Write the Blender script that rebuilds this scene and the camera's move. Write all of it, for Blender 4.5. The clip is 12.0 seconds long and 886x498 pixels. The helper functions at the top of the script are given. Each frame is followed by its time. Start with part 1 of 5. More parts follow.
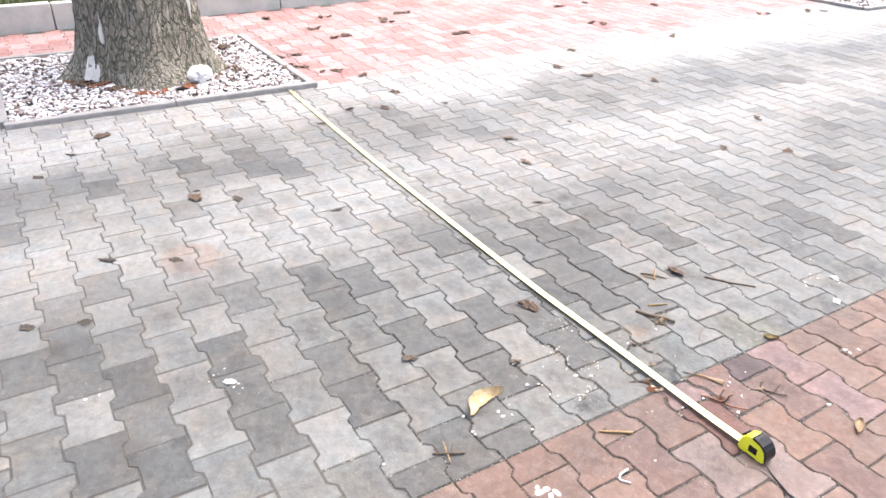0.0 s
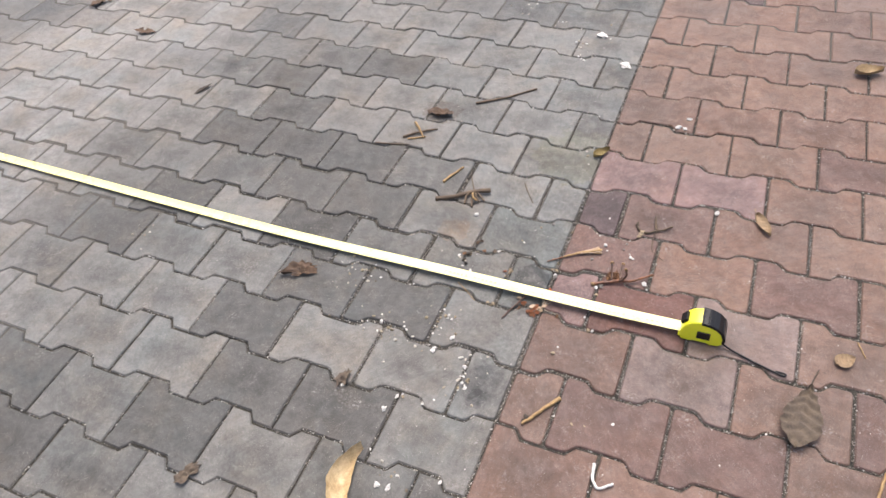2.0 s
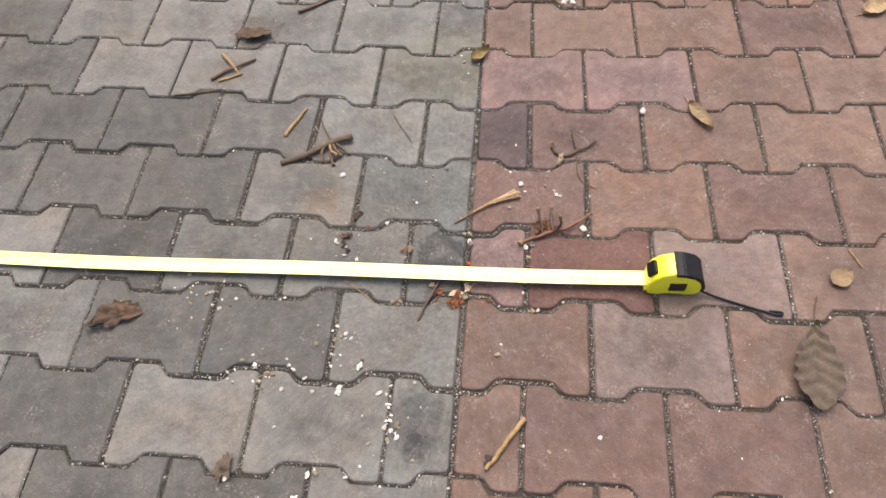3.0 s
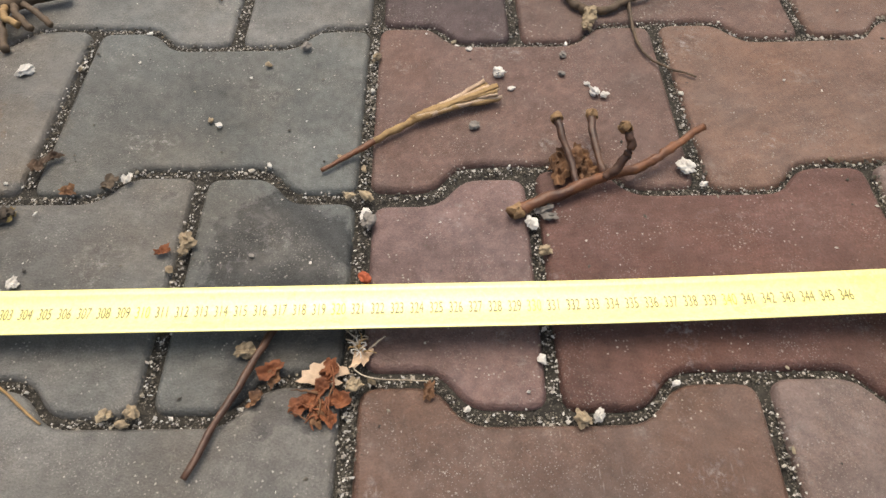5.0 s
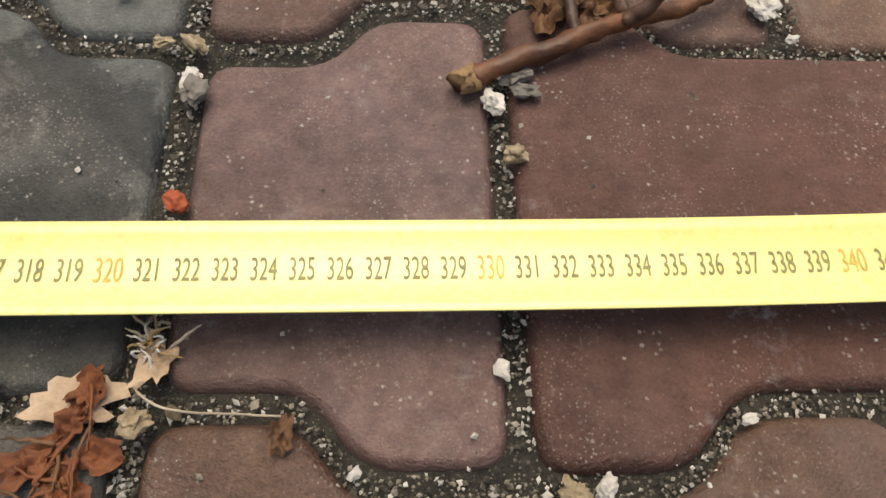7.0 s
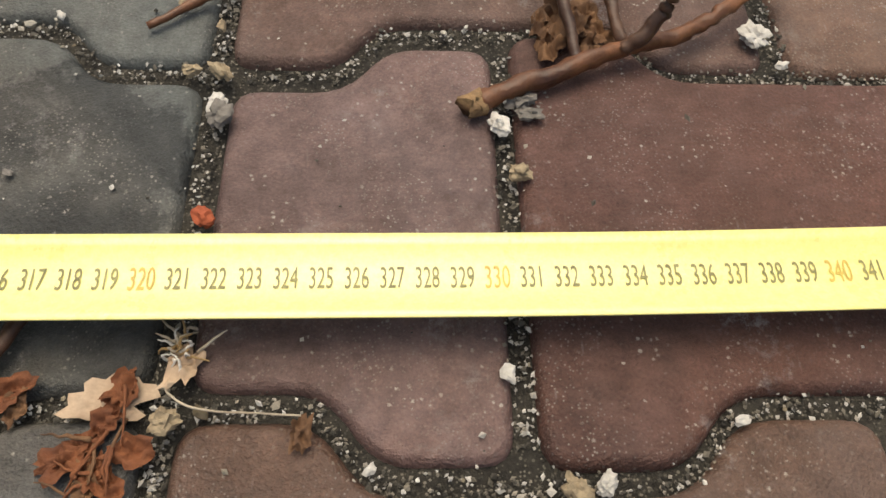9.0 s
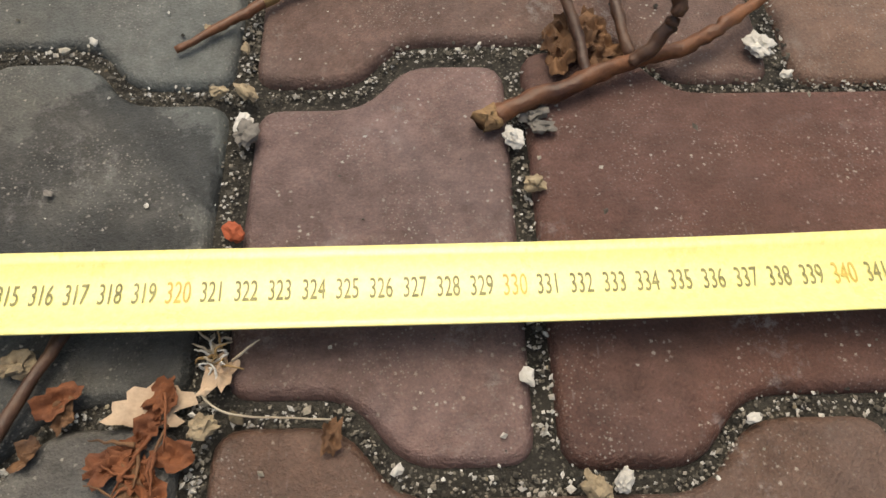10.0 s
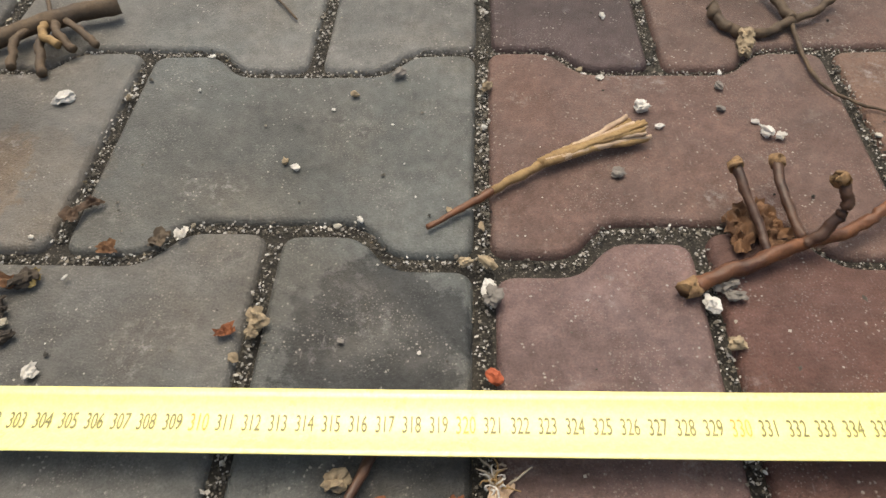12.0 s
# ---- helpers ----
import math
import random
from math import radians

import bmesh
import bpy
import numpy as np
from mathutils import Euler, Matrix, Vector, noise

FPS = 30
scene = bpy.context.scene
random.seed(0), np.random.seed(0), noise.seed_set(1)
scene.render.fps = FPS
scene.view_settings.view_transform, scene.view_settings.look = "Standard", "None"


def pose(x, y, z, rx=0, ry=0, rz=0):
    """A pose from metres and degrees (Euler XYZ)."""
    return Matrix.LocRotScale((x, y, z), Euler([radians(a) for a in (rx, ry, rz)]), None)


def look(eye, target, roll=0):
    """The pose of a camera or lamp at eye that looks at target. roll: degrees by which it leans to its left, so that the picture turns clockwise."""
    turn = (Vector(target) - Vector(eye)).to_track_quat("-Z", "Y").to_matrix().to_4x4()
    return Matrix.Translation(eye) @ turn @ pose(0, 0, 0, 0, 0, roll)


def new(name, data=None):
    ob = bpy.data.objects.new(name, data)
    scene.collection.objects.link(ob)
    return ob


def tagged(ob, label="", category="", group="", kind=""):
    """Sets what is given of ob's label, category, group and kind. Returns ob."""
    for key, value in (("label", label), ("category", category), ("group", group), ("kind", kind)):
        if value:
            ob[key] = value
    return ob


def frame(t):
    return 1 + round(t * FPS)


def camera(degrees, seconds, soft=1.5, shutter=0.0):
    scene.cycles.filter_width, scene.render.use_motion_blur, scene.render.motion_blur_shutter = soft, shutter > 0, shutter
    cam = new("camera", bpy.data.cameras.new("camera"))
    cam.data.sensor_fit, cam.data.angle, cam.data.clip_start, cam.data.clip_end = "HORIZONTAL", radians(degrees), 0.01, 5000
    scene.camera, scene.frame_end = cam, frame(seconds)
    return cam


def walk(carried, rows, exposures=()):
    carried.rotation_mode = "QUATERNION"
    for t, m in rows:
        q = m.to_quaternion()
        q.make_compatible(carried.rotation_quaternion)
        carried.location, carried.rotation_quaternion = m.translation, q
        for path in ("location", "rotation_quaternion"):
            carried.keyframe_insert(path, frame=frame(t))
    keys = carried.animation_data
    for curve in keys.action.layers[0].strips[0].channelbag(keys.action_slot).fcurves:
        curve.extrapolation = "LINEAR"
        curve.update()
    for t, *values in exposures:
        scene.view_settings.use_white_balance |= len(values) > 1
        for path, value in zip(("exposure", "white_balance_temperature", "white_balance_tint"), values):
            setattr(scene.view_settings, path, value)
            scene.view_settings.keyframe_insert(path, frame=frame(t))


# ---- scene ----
cam = camera(63.07, 12.0)
# seconds, eye in metres, turn in degrees
ROWS = [
    (0, 1.1026, -1.4997, 1.4015, 61.079, -1.189, 59.128),
    (0.5, 0.8554, -1.4513, 1.3924, 61.543, 1.290, 57.612),
    (1, 0.6231, -1.2728, 1.3037, 58.494, 4.542, 56.194),
    (1.2, 0.5236, -1.1693, 1.2907, 54.788, 5.048, 49.591),
    (1.5, 0.4550, -1.0856, 1.2653, 50.609, 4.432, 40.885),
    (2, 0.2743, -0.9732, 1.2037, 43.343, 5.163, 22.566),
    (2.5, 0.1442, -0.8128, 1.0876, 37.384, 4.326, 10.054),
    (3, 0.0672, -0.5924, 1.0032, 31.784, 3.233, 4.718),
    (3.5, -0.0023, -0.4298, 0.8433, 30.487, 0.189, -2.786),
    (3.7, -0.0044, -0.3700, 0.7626, 28.484, -0.937, -1.223),
    (5.3, 0.0531, -0.1963, 0.2599, 37.880, 0.455, -0.452),
    (5.5, 0.0559, -0.1749, 0.2418, 32.114, -2.216, -1.146),
    (6, 0.0660, -0.1242, 0.2097, 28.681, -2.213, -1.244),
    (6.5, 0.0713, -0.1114, 0.1803, 27.125, -1.420, -1.614),
    (6.7, 0.0684, -0.1053, 0.1789, 26.245, -2.688, -1.540),
    (8.5, 0.0648, -0.1107, 0.1826, 27.898, -2.701, -1.025),
    (9, 0.0656, -0.1149, 0.1886, 28.404, -2.222, -1.036),
    (9.5, 0.0650, -0.1165, 0.1943, 28.734, -1.279, -1.320),
    (10, 0.0633, -0.1183, 0.1978, 28.822, -0.795, -1.499),
    (10.5, 0.0330, -0.1246, 0.1988, 29.334, 0.208, 0.176),
    (11, 0.0095, -0.1328, 0.2065, 30.628, 1.590, 2.218),
    (11.2, 0.0060, -0.1337, 0.2225, 35.021, 1.641, 2.321),
    (11.5, -0.0037, -0.1430, 0.2215, 40.063, 1.074, 2.585),
    (12, -0.0045, -0.1448, 0.2469, 40.018, 1.586, 1.887),
]
EXPOSURES = [(0.0, 1.72, 6300, 11), (1.0, 1.7, 6300, 11), (1.5, 1.35, 6400, 11), (2.0, 1.02, 6500, 12), (2.5, 0.9, 6700, 12), (3.7, 0.89, 7000, 13), (5.3, 0.42, 7200, 7), (6.7, 0.19, 7400, 6), (10.0, 0.21, 7400, 5), (10.5, 0.18, 7400, 5), (12.0, 0.45, 7300, 6)]
walk(cam, [(t, pose(x, y, z, rx, ry, rz)) for t, x, y, z, rx, ry, rz in ROWS], EXPOSURES)

# ---- light: an overcast sky and a broad, weak sun behind it ----
SUN_HEIGHT, SUN_FROM = 72.0, 345.0  # degrees; the azimuth runs clockwise from +y
world = bpy.data.worlds.new("sky")
scene.world = world
world.use_nodes = True
wt = world.node_tree
sky = wt.nodes.new("ShaderNodeTexSky")
sky.sky_type = "NISHITA"
sky.sun_disc = False
sky.sun_elevation, sky.sun_rotation = radians(SUN_HEIGHT), radians(SUN_FROM)
sky.air_density, sky.dust_density, sky.ozone_density = 1.0, 6.0, 0.3
wt.links.new(sky.outputs["Color"], wt.nodes["Background"].inputs["Color"])
wt.nodes["Background"].inputs["Strength"].default_value = 0.13
sun_data = bpy.data.lights.new("sun", "SUN")
sun_data.energy, sun_data.angle, sun_data.color = 1.35, radians(60), (1.0, 0.97, 0.93)
sun = new("sun", sun_data)
az, el = radians(SUN_FROM), radians(SUN_HEIGHT)
sun.matrix_world = look((0, 0, 0), (-math.sin(az) * math.cos(el), -math.cos(az) * math.cos(el), -math.sin(el)))


# ---- materials ----
class Nodes:
    """A node material under construction."""

    def __init__(self, name):
        self.mat = bpy.data.materials.new(name)
        self.mat.use_nodes = True
        self.t = self.mat.node_tree
        self.bsdf = self.t.nodes["Principled BSDF"]
        self.out = self.t.nodes["Material Output"]

    def node(self, kind, **values):
        n = self.t.nodes.new(kind)
        for key, value in values.items():
            if key in n.inputs:
                n.inputs[key].default_value = value
        return n

    def link(self, a, b):
        self.t.links.new(a, b)

    def position(self):
        return self.node("ShaderNodeNewGeometry").outputs["Position"]

    def local(self):
        return self.node("ShaderNodeTexCoord").outputs["Object"]

    def noise(self, vec, scale, detail=4.0, rough=0.6):
        n = self.node("ShaderNodeTexNoise", Scale=scale, Detail=detail, Roughness=rough)
        self.link(vec, n.inputs["Vector"])
        return n.outputs["Fac"]

    def ramp(self, fac, *stops):
        n = self.t.nodes.new("ShaderNodeValToRGB")
        e = n.color_ramp.elements
        while len(e) < len(stops):
            e.new(0.5)
        for k, (p, c) in zip(e, stops):
            k.position = p
            k.color = (c, c, c, 1) if isinstance(c, (int, float)) else (*c, 1)
        self.link(fac, n.inputs["Fac"])
        return n.outputs["Color"]

    def mix(self, fac, a, b, how="MIX"):
        n = self.t.nodes.new("ShaderNodeMixRGB")
        n.blend_type = how
        for key, v in (("Fac", fac), ("Color1", a), ("Color2", b)):
            if isinstance(v, (int, float)):
                n.inputs[key].default_value = v if key == "Fac" else (v, v, v, 1)
            elif isinstance(v, tuple):
                n.inputs[key].default_value = (*v, 1)
            else:
                self.link(v, n.inputs[key])
        return n.outputs["Color"]

    def math(self, op, a, b):
        n = self.t.nodes.new("ShaderNodeMath")
        n.operation = op
        n.inputs[2].default_value = 1.0
        for k, v in enumerate((a, b)):
            if isinstance(v, (int, float)):
                n.inputs[k].default_value = v
            else:
                self.link(v, n.inputs[k])
        return n.outputs["Value"]

    def piece(self):
        """A random number for each piece, whether it is an object or an island."""
        a = self.node("ShaderNodeObjectInfo").outputs["Random"]
        b = self.node("ShaderNodeNewGeometry").outputs["Random Per Island"]
        return self.math("FRACT", self.math("ADD", a, b), 0.0)

    def bump(self, height, strength, distance):
        n = self.node("ShaderNodeBump", Strength=strength, Distance=distance)
        self.link(height, n.inputs["Height"])
        self.link(n.outputs["Normal"], self.bsdf.inputs["Normal"])

    def done(self, color, rough=0.6, metal=0.0, spec=0.5):
        for key, v in (("Base Color", color), ("Roughness", rough), ("Metallic", metal), ("Specular IOR Level", spec)):
            if isinstance(v, (int, float)):
                self.bsdf.inputs[key].default_value = v
            elif isinstance(v, tuple):
                self.bsdf.inputs[key].default_value = (*v, 1)
            else:
                self.link(v, self.bsdf.inputs[key])
        return self.mat


def paver_material(name, dark, mid, light, damp=0.55, dry=0.0, stains=(), veil=(0.25, 0.245, 0.23), spec=0.3):
    """Worn concrete paving stone: a tone for each stone, stains, fine sand grain, pale specks and damp patches."""
    m = Nodes(name)
    p = m.position()
    tone = m.ramp(m.piece(), (0.0, dark), (0.3, mid), (1.0, light))
    cloud = m.noise(p, 16.0, 5.0, 0.65)
    c = m.mix(m.ramp(cloud, (0.35, 0.0), (0.65, 0.6)), tone, m.mix(0.5, tone, 0.62, "MULTIPLY"))
    wet = m.ramp(m.noise(p, 2.2, 3.0, 0.5), (0.46, 0.0), (0.6, 1.0))
    c = m.mix(m.mix(1.0, wet, damp, "MULTIPLY"), c, m.mix(1.0, c, 0.62, "MULTIPLY"))
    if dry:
        # pale strips along the row of trees, and darker ones between them
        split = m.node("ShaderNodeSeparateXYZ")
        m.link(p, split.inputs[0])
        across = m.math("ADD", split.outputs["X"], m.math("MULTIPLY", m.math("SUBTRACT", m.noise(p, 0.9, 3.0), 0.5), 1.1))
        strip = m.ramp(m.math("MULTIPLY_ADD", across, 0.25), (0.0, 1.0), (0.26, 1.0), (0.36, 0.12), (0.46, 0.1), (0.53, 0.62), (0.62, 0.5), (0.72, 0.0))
        # the argument sets how much of the pale tone is mixed in
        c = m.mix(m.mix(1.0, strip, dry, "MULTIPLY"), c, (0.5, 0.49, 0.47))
        # a film of reddish dust in broad patches
        c = m.mix(m.ramp(m.noise(p, 0.9, 4.0, 0.6), (0.4, 0.0), (0.62, 0.9)), c, (1.0, 0.95, 0.91), "MULTIPLY")
    blot = m.math("MULTIPLY", m.ramp(m.noise(p, 11.0, 6.0, 0.62), (0.45, 0.0), (0.68, 1.0)), m.ramp(m.math("FRACT", m.math("MULTIPLY", m.piece(), 7.31), 0.0), (0.3, 0.1), (0.9, 0.55)))
    for x, y, r, strength, tint in stains:
        far = m.node("ShaderNodeVectorMath")
        far.operation = "DISTANCE"
        m.link(p, far.inputs[0])
        far.inputs[1].default_value = (x, y, 0)
        reach = m.math("ADD", far.outputs["Value"], m.math("MULTIPLY", m.math("SUBTRACT", m.noise(p, 2.2 / r, 7.0, 0.68), 0.5), 1.7 * r))
        spot = m.ramp(m.math("MULTIPLY", reach, 0.5 / r), (0.0, 0.45), (0.22, 1.0), (0.49, 0.95), (0.55, 0.0))
        c = m.mix(m.math("MULTIPLY", spot, strength), c, tint, "MULTIPLY")
    c = m.mix(blot, c, m.mix(1.0, c, 0.5, "MULTIPLY"))
    # each stone holds its damp longest in the middle
    flat = m.node("ShaderNodeVectorMath")
    flat.operation = "MULTIPLY"
    m.link(m.local(), flat.inputs[0])
    flat.inputs[1].default_value = (0.8, 1.25, 0)
    size = m.node("ShaderNodeVectorMath")
    size.operation = "LENGTH"
    m.link(flat.outputs["Vector"], size.inputs[0])
    core = m.ramp(m.math("ADD", size.outputs["Value"], m.math("MULTIPLY", m.math("SUBTRACT", m.noise(p, 24.0, 4.0, 0.6), 0.5), 0.09)), (0.02, 1.0), (0.085, 0.0))
    core = m.math("MULTIPLY", core, m.ramp(m.math("FRACT", m.math("MULTIPLY", m.piece(), 13.7), 0.0), (0.1, 0.1), (0.7, 0.9)))
    c = m.mix(core, c, m.mix(1.0, c, 0.62, "MULTIPLY"))
    grain = m.noise(p, 900.0, 2.0, 0.7)
    c = m.mix(0.5, c, m.ramp(grain, (0.3, 0.33), (0.7, 0.75)), "OVERLAY")
    c = m.mix(m.ramp(m.noise(p, 21.0, 5.0, 0.7), (0.45, 0.0), (0.7, 0.45)), c, veil)
    c = m.mix(0.68, c, m.ramp(m.noise(p, 38.0, 6.0, 0.72), (0.28, 0.31), (0.72, 0.69)), "OVERLAY")
    c = m.mix(0.5, c, m.ramp(m.noise(p, 150.0, 7.0, 0.8), (0.3, 0.27), (0.7, 0.75)), "OVERLAY")
    tiny = m.node("ShaderNodeTexVoronoi", Scale=760.0)
    m.link(p, tiny.inputs["Vector"])
    c = m.mix(m.math("MULTIPLY", m.ramp(tiny.outputs["Distance"], (0.12, 1.0), (0.3, 0.0)), m.ramp(m.noise(p, 25.0, 3.0), (0.45, 0.0), (0.68, 0.7))), c, (0.5, 0.48, 0.44))
    fleck = m.node("ShaderNodeTexVoronoi", Scale=330.0)
    m.link(p, fleck.inputs["Vector"])
    ragged = m.math("MULTIPLY", m.math("SUBTRACT", m.noise(p, 1100.0, 4.0, 0.8), 0.5), 0.75)
    dots = m.math("MULTIPLY", m.ramp(m.math("ADD", fleck.outputs["Distance"], ragged), (0.1, 1.0), (0.2, 0.0)), m.ramp(m.noise(p, 60.0, 2.0), (0.46, 0.0), (0.66, 0.85)))
    c = m.mix(dots, c, (0.6, 0.57, 0.52))
    # brownish and cool tints, white mineral bloom and small dark spots
    c = m.mix(m.ramp(m.noise(p, 8.5, 5.0, 0.65), (0.48, 0.0), (0.66, 0.75)), c, (1.04, 0.94, 0.83), "MULTIPLY")
    c = m.mix(m.ramp(m.noise(p, 6.3, 5.0, 0.65), (0.34, 0.6), (0.5, 0.0)), c, (0.9, 1.0, 1.04), "MULTIPLY")
    bloom = m.math("MULTIPLY", m.ramp(m.noise(p, 210.0, 5.0, 0.8), (0.5, 0.0), (0.64, 1.0)), m.ramp(m.noise(p, 17.0, 4.0, 0.6), (0.56, 0.0), (0.7, 0.65)))
    c = m.mix(bloom, c, (0.52, 0.5, 0.5))
    pits = m.math("MULTIPLY", m.ramp(m.noise(p, 75.0, 3.0, 0.6), (0.66, 0.0), (0.72, 0.7)), m.ramp(m.noise(p, 7.0, 2.0), (0.42, 0.0), (0.6, 1.0)))
    c = m.mix(pits, c, m.mix(1.0, c, 0.45, "MULTIPLY"))
    # short pale scratches
    drag = m.node("ShaderNodeMapping")
    drag.inputs["Rotation"].default_value = (0, 0, 0.7)
    drag.inputs["Scale"].default_value = (1, 0.16, 1)
    m.link(p, drag.inputs["Vector"])
    scratch = m.node("ShaderNodeTexVoronoi", Scale=420.0)
    m.link(drag.outputs["Vector"], scratch.inputs["Vector"])
    c = m.mix(m.math("MULTIPLY", m.ramp(scratch.outputs["Distance"], (0.08, 1.0), (0.2, 0.0)), m.ramp(m.noise(p, 33.0, 3.0), (0.55, 0.0), (0.72, 0.5))), c, (0.48, 0.45, 0.42))
    scuff = m.ramp(m.noise(p, 42.0, 6.0, 0.75), (0.62, 0.0), (0.78, 0.35))
    c = m.mix(scuff, c, (0.5, 0.48, 0.46))
    rough = m.mix(wet, m.ramp(cloud, (0.3, 0.5), (0.7, 0.68)), 0.38)
    height = m.math("ADD", grain, m.math("MULTIPLY", m.noise(p, 330.0, 4.0, 0.75), 0.8))
    m.bump(height, 0.7, 0.0012)
    c = m.mix(1.0, c, 0.68, "MULTIPLY")  # damp concrete is darker than dry
    return m.done(c, rough, 0.0, spec)


def mottled(name, a, b, scale=20.0, rough=0.7, bump=0.3, fine=200.0, distance=0.002, metal=0.0, local=False):
    """Two colours in clouds with a fine relief."""
    m = Nodes(name)
    p = m.local() if local else m.position()
    f = m.noise(p, scale, 5.0, 0.65)
    c = m.ramp(f, (0.3, a), (0.7, b))
    g = m.noise(p, fine, 3.0, 0.7)
    c = m.mix(0.5, c, m.ramp(g, (0.3, 0.35), (0.7, 0.68)), "OVERLAY")
    m.bump(g, bump, distance)
    return m.done(c, m.ramp(f, (0.3, rough - 0.08), (0.7, min(1.0, rough + 0.1))), metal)


def piecewise(name, *stops, rough=0.7, fine=300.0, bump=0.4):
    """A colour for each piece or grain, out of a ramp."""
    m = Nodes(name)
    p = m.position()
    c = m.ramp(m.piece(), *stops)
    g = m.noise(p, fine, 3.0, 0.7)
    c = m.mix(0.6, c, m.ramp(g, (0.3, 0.32), (0.7, 0.68)), "OVERLAY")
    m.bump(g, bump, 0.001)
    return m.done(c, rough)


# stains: place, reach, strength and tint
NEAR_STAINS = [
    (-0.040, -0.685, 0.062, 0.62, (0.5, 0.51, 0.54)), (-0.046, -0.572, 0.045, 0.60, (0.5, 0.51, 0.53)), (-0.052, -0.858, 0.050, 0.60, (0.5, 0.51, 0.54)), (-0.385, -0.850, 0.050, 0.40, (0.6, 0.6, 0.62)), (-0.032, -0.286, 0.030, 0.50, (0.6, 0.61, 0.63)),
    (-0.059, -0.247, 0.016, 0.60, (0.45, 0.45, 0.48)), (-0.029, -0.248, 0.014, 0.50, (0.45, 0.45, 0.48)), (-0.052, -0.303, 0.018, 0.75, (0.45, 0.45, 0.48)), (-0.060, -0.318, 0.010, 0.60, (0.45, 0.45, 0.48)), (-0.045, -0.320, 0.008, 0.60, (0.45, 0.45, 0.48)),
    (-0.045, 0.016, 0.038, 0.95, (0.36, 0.36, 0.38)), (-0.030, -0.055, 0.03, 0.6, (0.45, 0.45, 0.48)), (-0.262, 0.105, 0.035, 0.5, (1.25, 0.88, 0.55)),
    (-1.465, -1.065, 0.11, 0.5, (1.15, 0.78, 0.66)), (-0.471, 0.528, 0.05, 0.7, (0.55, 0.45, 0.38)), (-0.230, 0.100, 0.04, 0.35, (1.1, 0.9, 0.7)), (-0.054, 0.572, 0.05, 0.7, (0.5, 0.5, 0.52)), (-0.051, -0.263, 0.04, 0.6, (0.5, 0.5, 0.52)), (-0.063, 0.451, 0.10, 0.6, (1.0, 0.96, 0.72))]
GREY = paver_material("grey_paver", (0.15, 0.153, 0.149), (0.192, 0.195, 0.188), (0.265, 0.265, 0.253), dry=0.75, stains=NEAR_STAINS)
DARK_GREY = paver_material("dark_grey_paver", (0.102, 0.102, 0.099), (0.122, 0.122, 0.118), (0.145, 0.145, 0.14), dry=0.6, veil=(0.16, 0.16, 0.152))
RED = paver_material("red_paver", (0.185, 0.111, 0.085), (0.226, 0.134, 0.100), (0.258, 0.166, 0.128), veil=(0.258, 0.191, 0.168), spec=0.36)
PALE_RED = paver_material("pale_red_paver", (0.273, 0.175, 0.162), (0.286, 0.183, 0.169), (0.298, 0.191, 0.177), veil=(0.347, 0.246, 0.243), spec=0.34)
BROWN_RED = paver_material("brown_red_paver", (0.168, 0.092, 0.077), (0.178, 0.096, 0.081), (0.189, 0.102, 0.087), veil=(0.220, 0.138, 0.122), spec=0.22)
MID_RED = paver_material("worn_red_paver", (0.189, 0.118, 0.100), (0.199, 0.123, 0.105), (0.209, 0.131, 0.111), veil=(0.228, 0.168, 0.149), spec=0.28)
ROSE_GREY = paver_material("rose_grey_paver", (0.25, 0.18, 0.16), (0.26, 0.19, 0.17), (0.275, 0.2, 0.178), veil=(0.31, 0.25, 0.235), spec=0.34)
DUSK_GREY = paver_material("dusky_grey_paver", (0.156, 0.165, 0.160), (0.168, 0.177, 0.171), (0.181, 0.188, 0.178), stains=NEAR_STAINS, veil=(0.215, 0.213, 0.198))
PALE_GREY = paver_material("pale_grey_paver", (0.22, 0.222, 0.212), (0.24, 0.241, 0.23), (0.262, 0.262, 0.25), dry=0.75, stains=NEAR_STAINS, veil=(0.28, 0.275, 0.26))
DARK_RED = paver_material("dark_red_paver", (0.12, 0.085, 0.085), (0.13, 0.09, 0.09), (0.14, 0.1, 0.095), veil=(0.15, 0.11, 0.11))
PINK = paver_material("rose_paver", (0.43, 0.215, 0.195), (0.52, 0.28, 0.26), (0.62, 0.42, 0.40), 0.2, veil=(0.6, 0.44, 0.43), spec=0.12)
def gritty_sand(name, dark, light):
    """Dark joint sand full of fine pale grains."""
    m = Nodes(name)
    p = m.position()
    c = m.ramp(m.noise(p, 120.0, 5.0, 0.7), (0.3, dark), (0.7, light))
    for scale, size, amount in ((900.0, 0.36, 0.55), (520.0, 0.3, 0.5)):
        v = m.node("ShaderNodeTexVoronoi", Scale=scale)
        m.link(p, v.inputs["Vector"])
        grain = m.math("MULTIPLY", m.ramp(v.outputs["Distance"], (size * 0.6, 1.0), (size, 0.0)), m.ramp(v.outputs["Color"], (0.5, 0.0), (0.75, amount)))
        c = m.mix(grain, c, (0.36, 0.33, 0.27))
    m.bump(m.noise(p, 700.0, 3.0, 0.7), 0.8, 0.004)
    return m.done(c, 0.9)


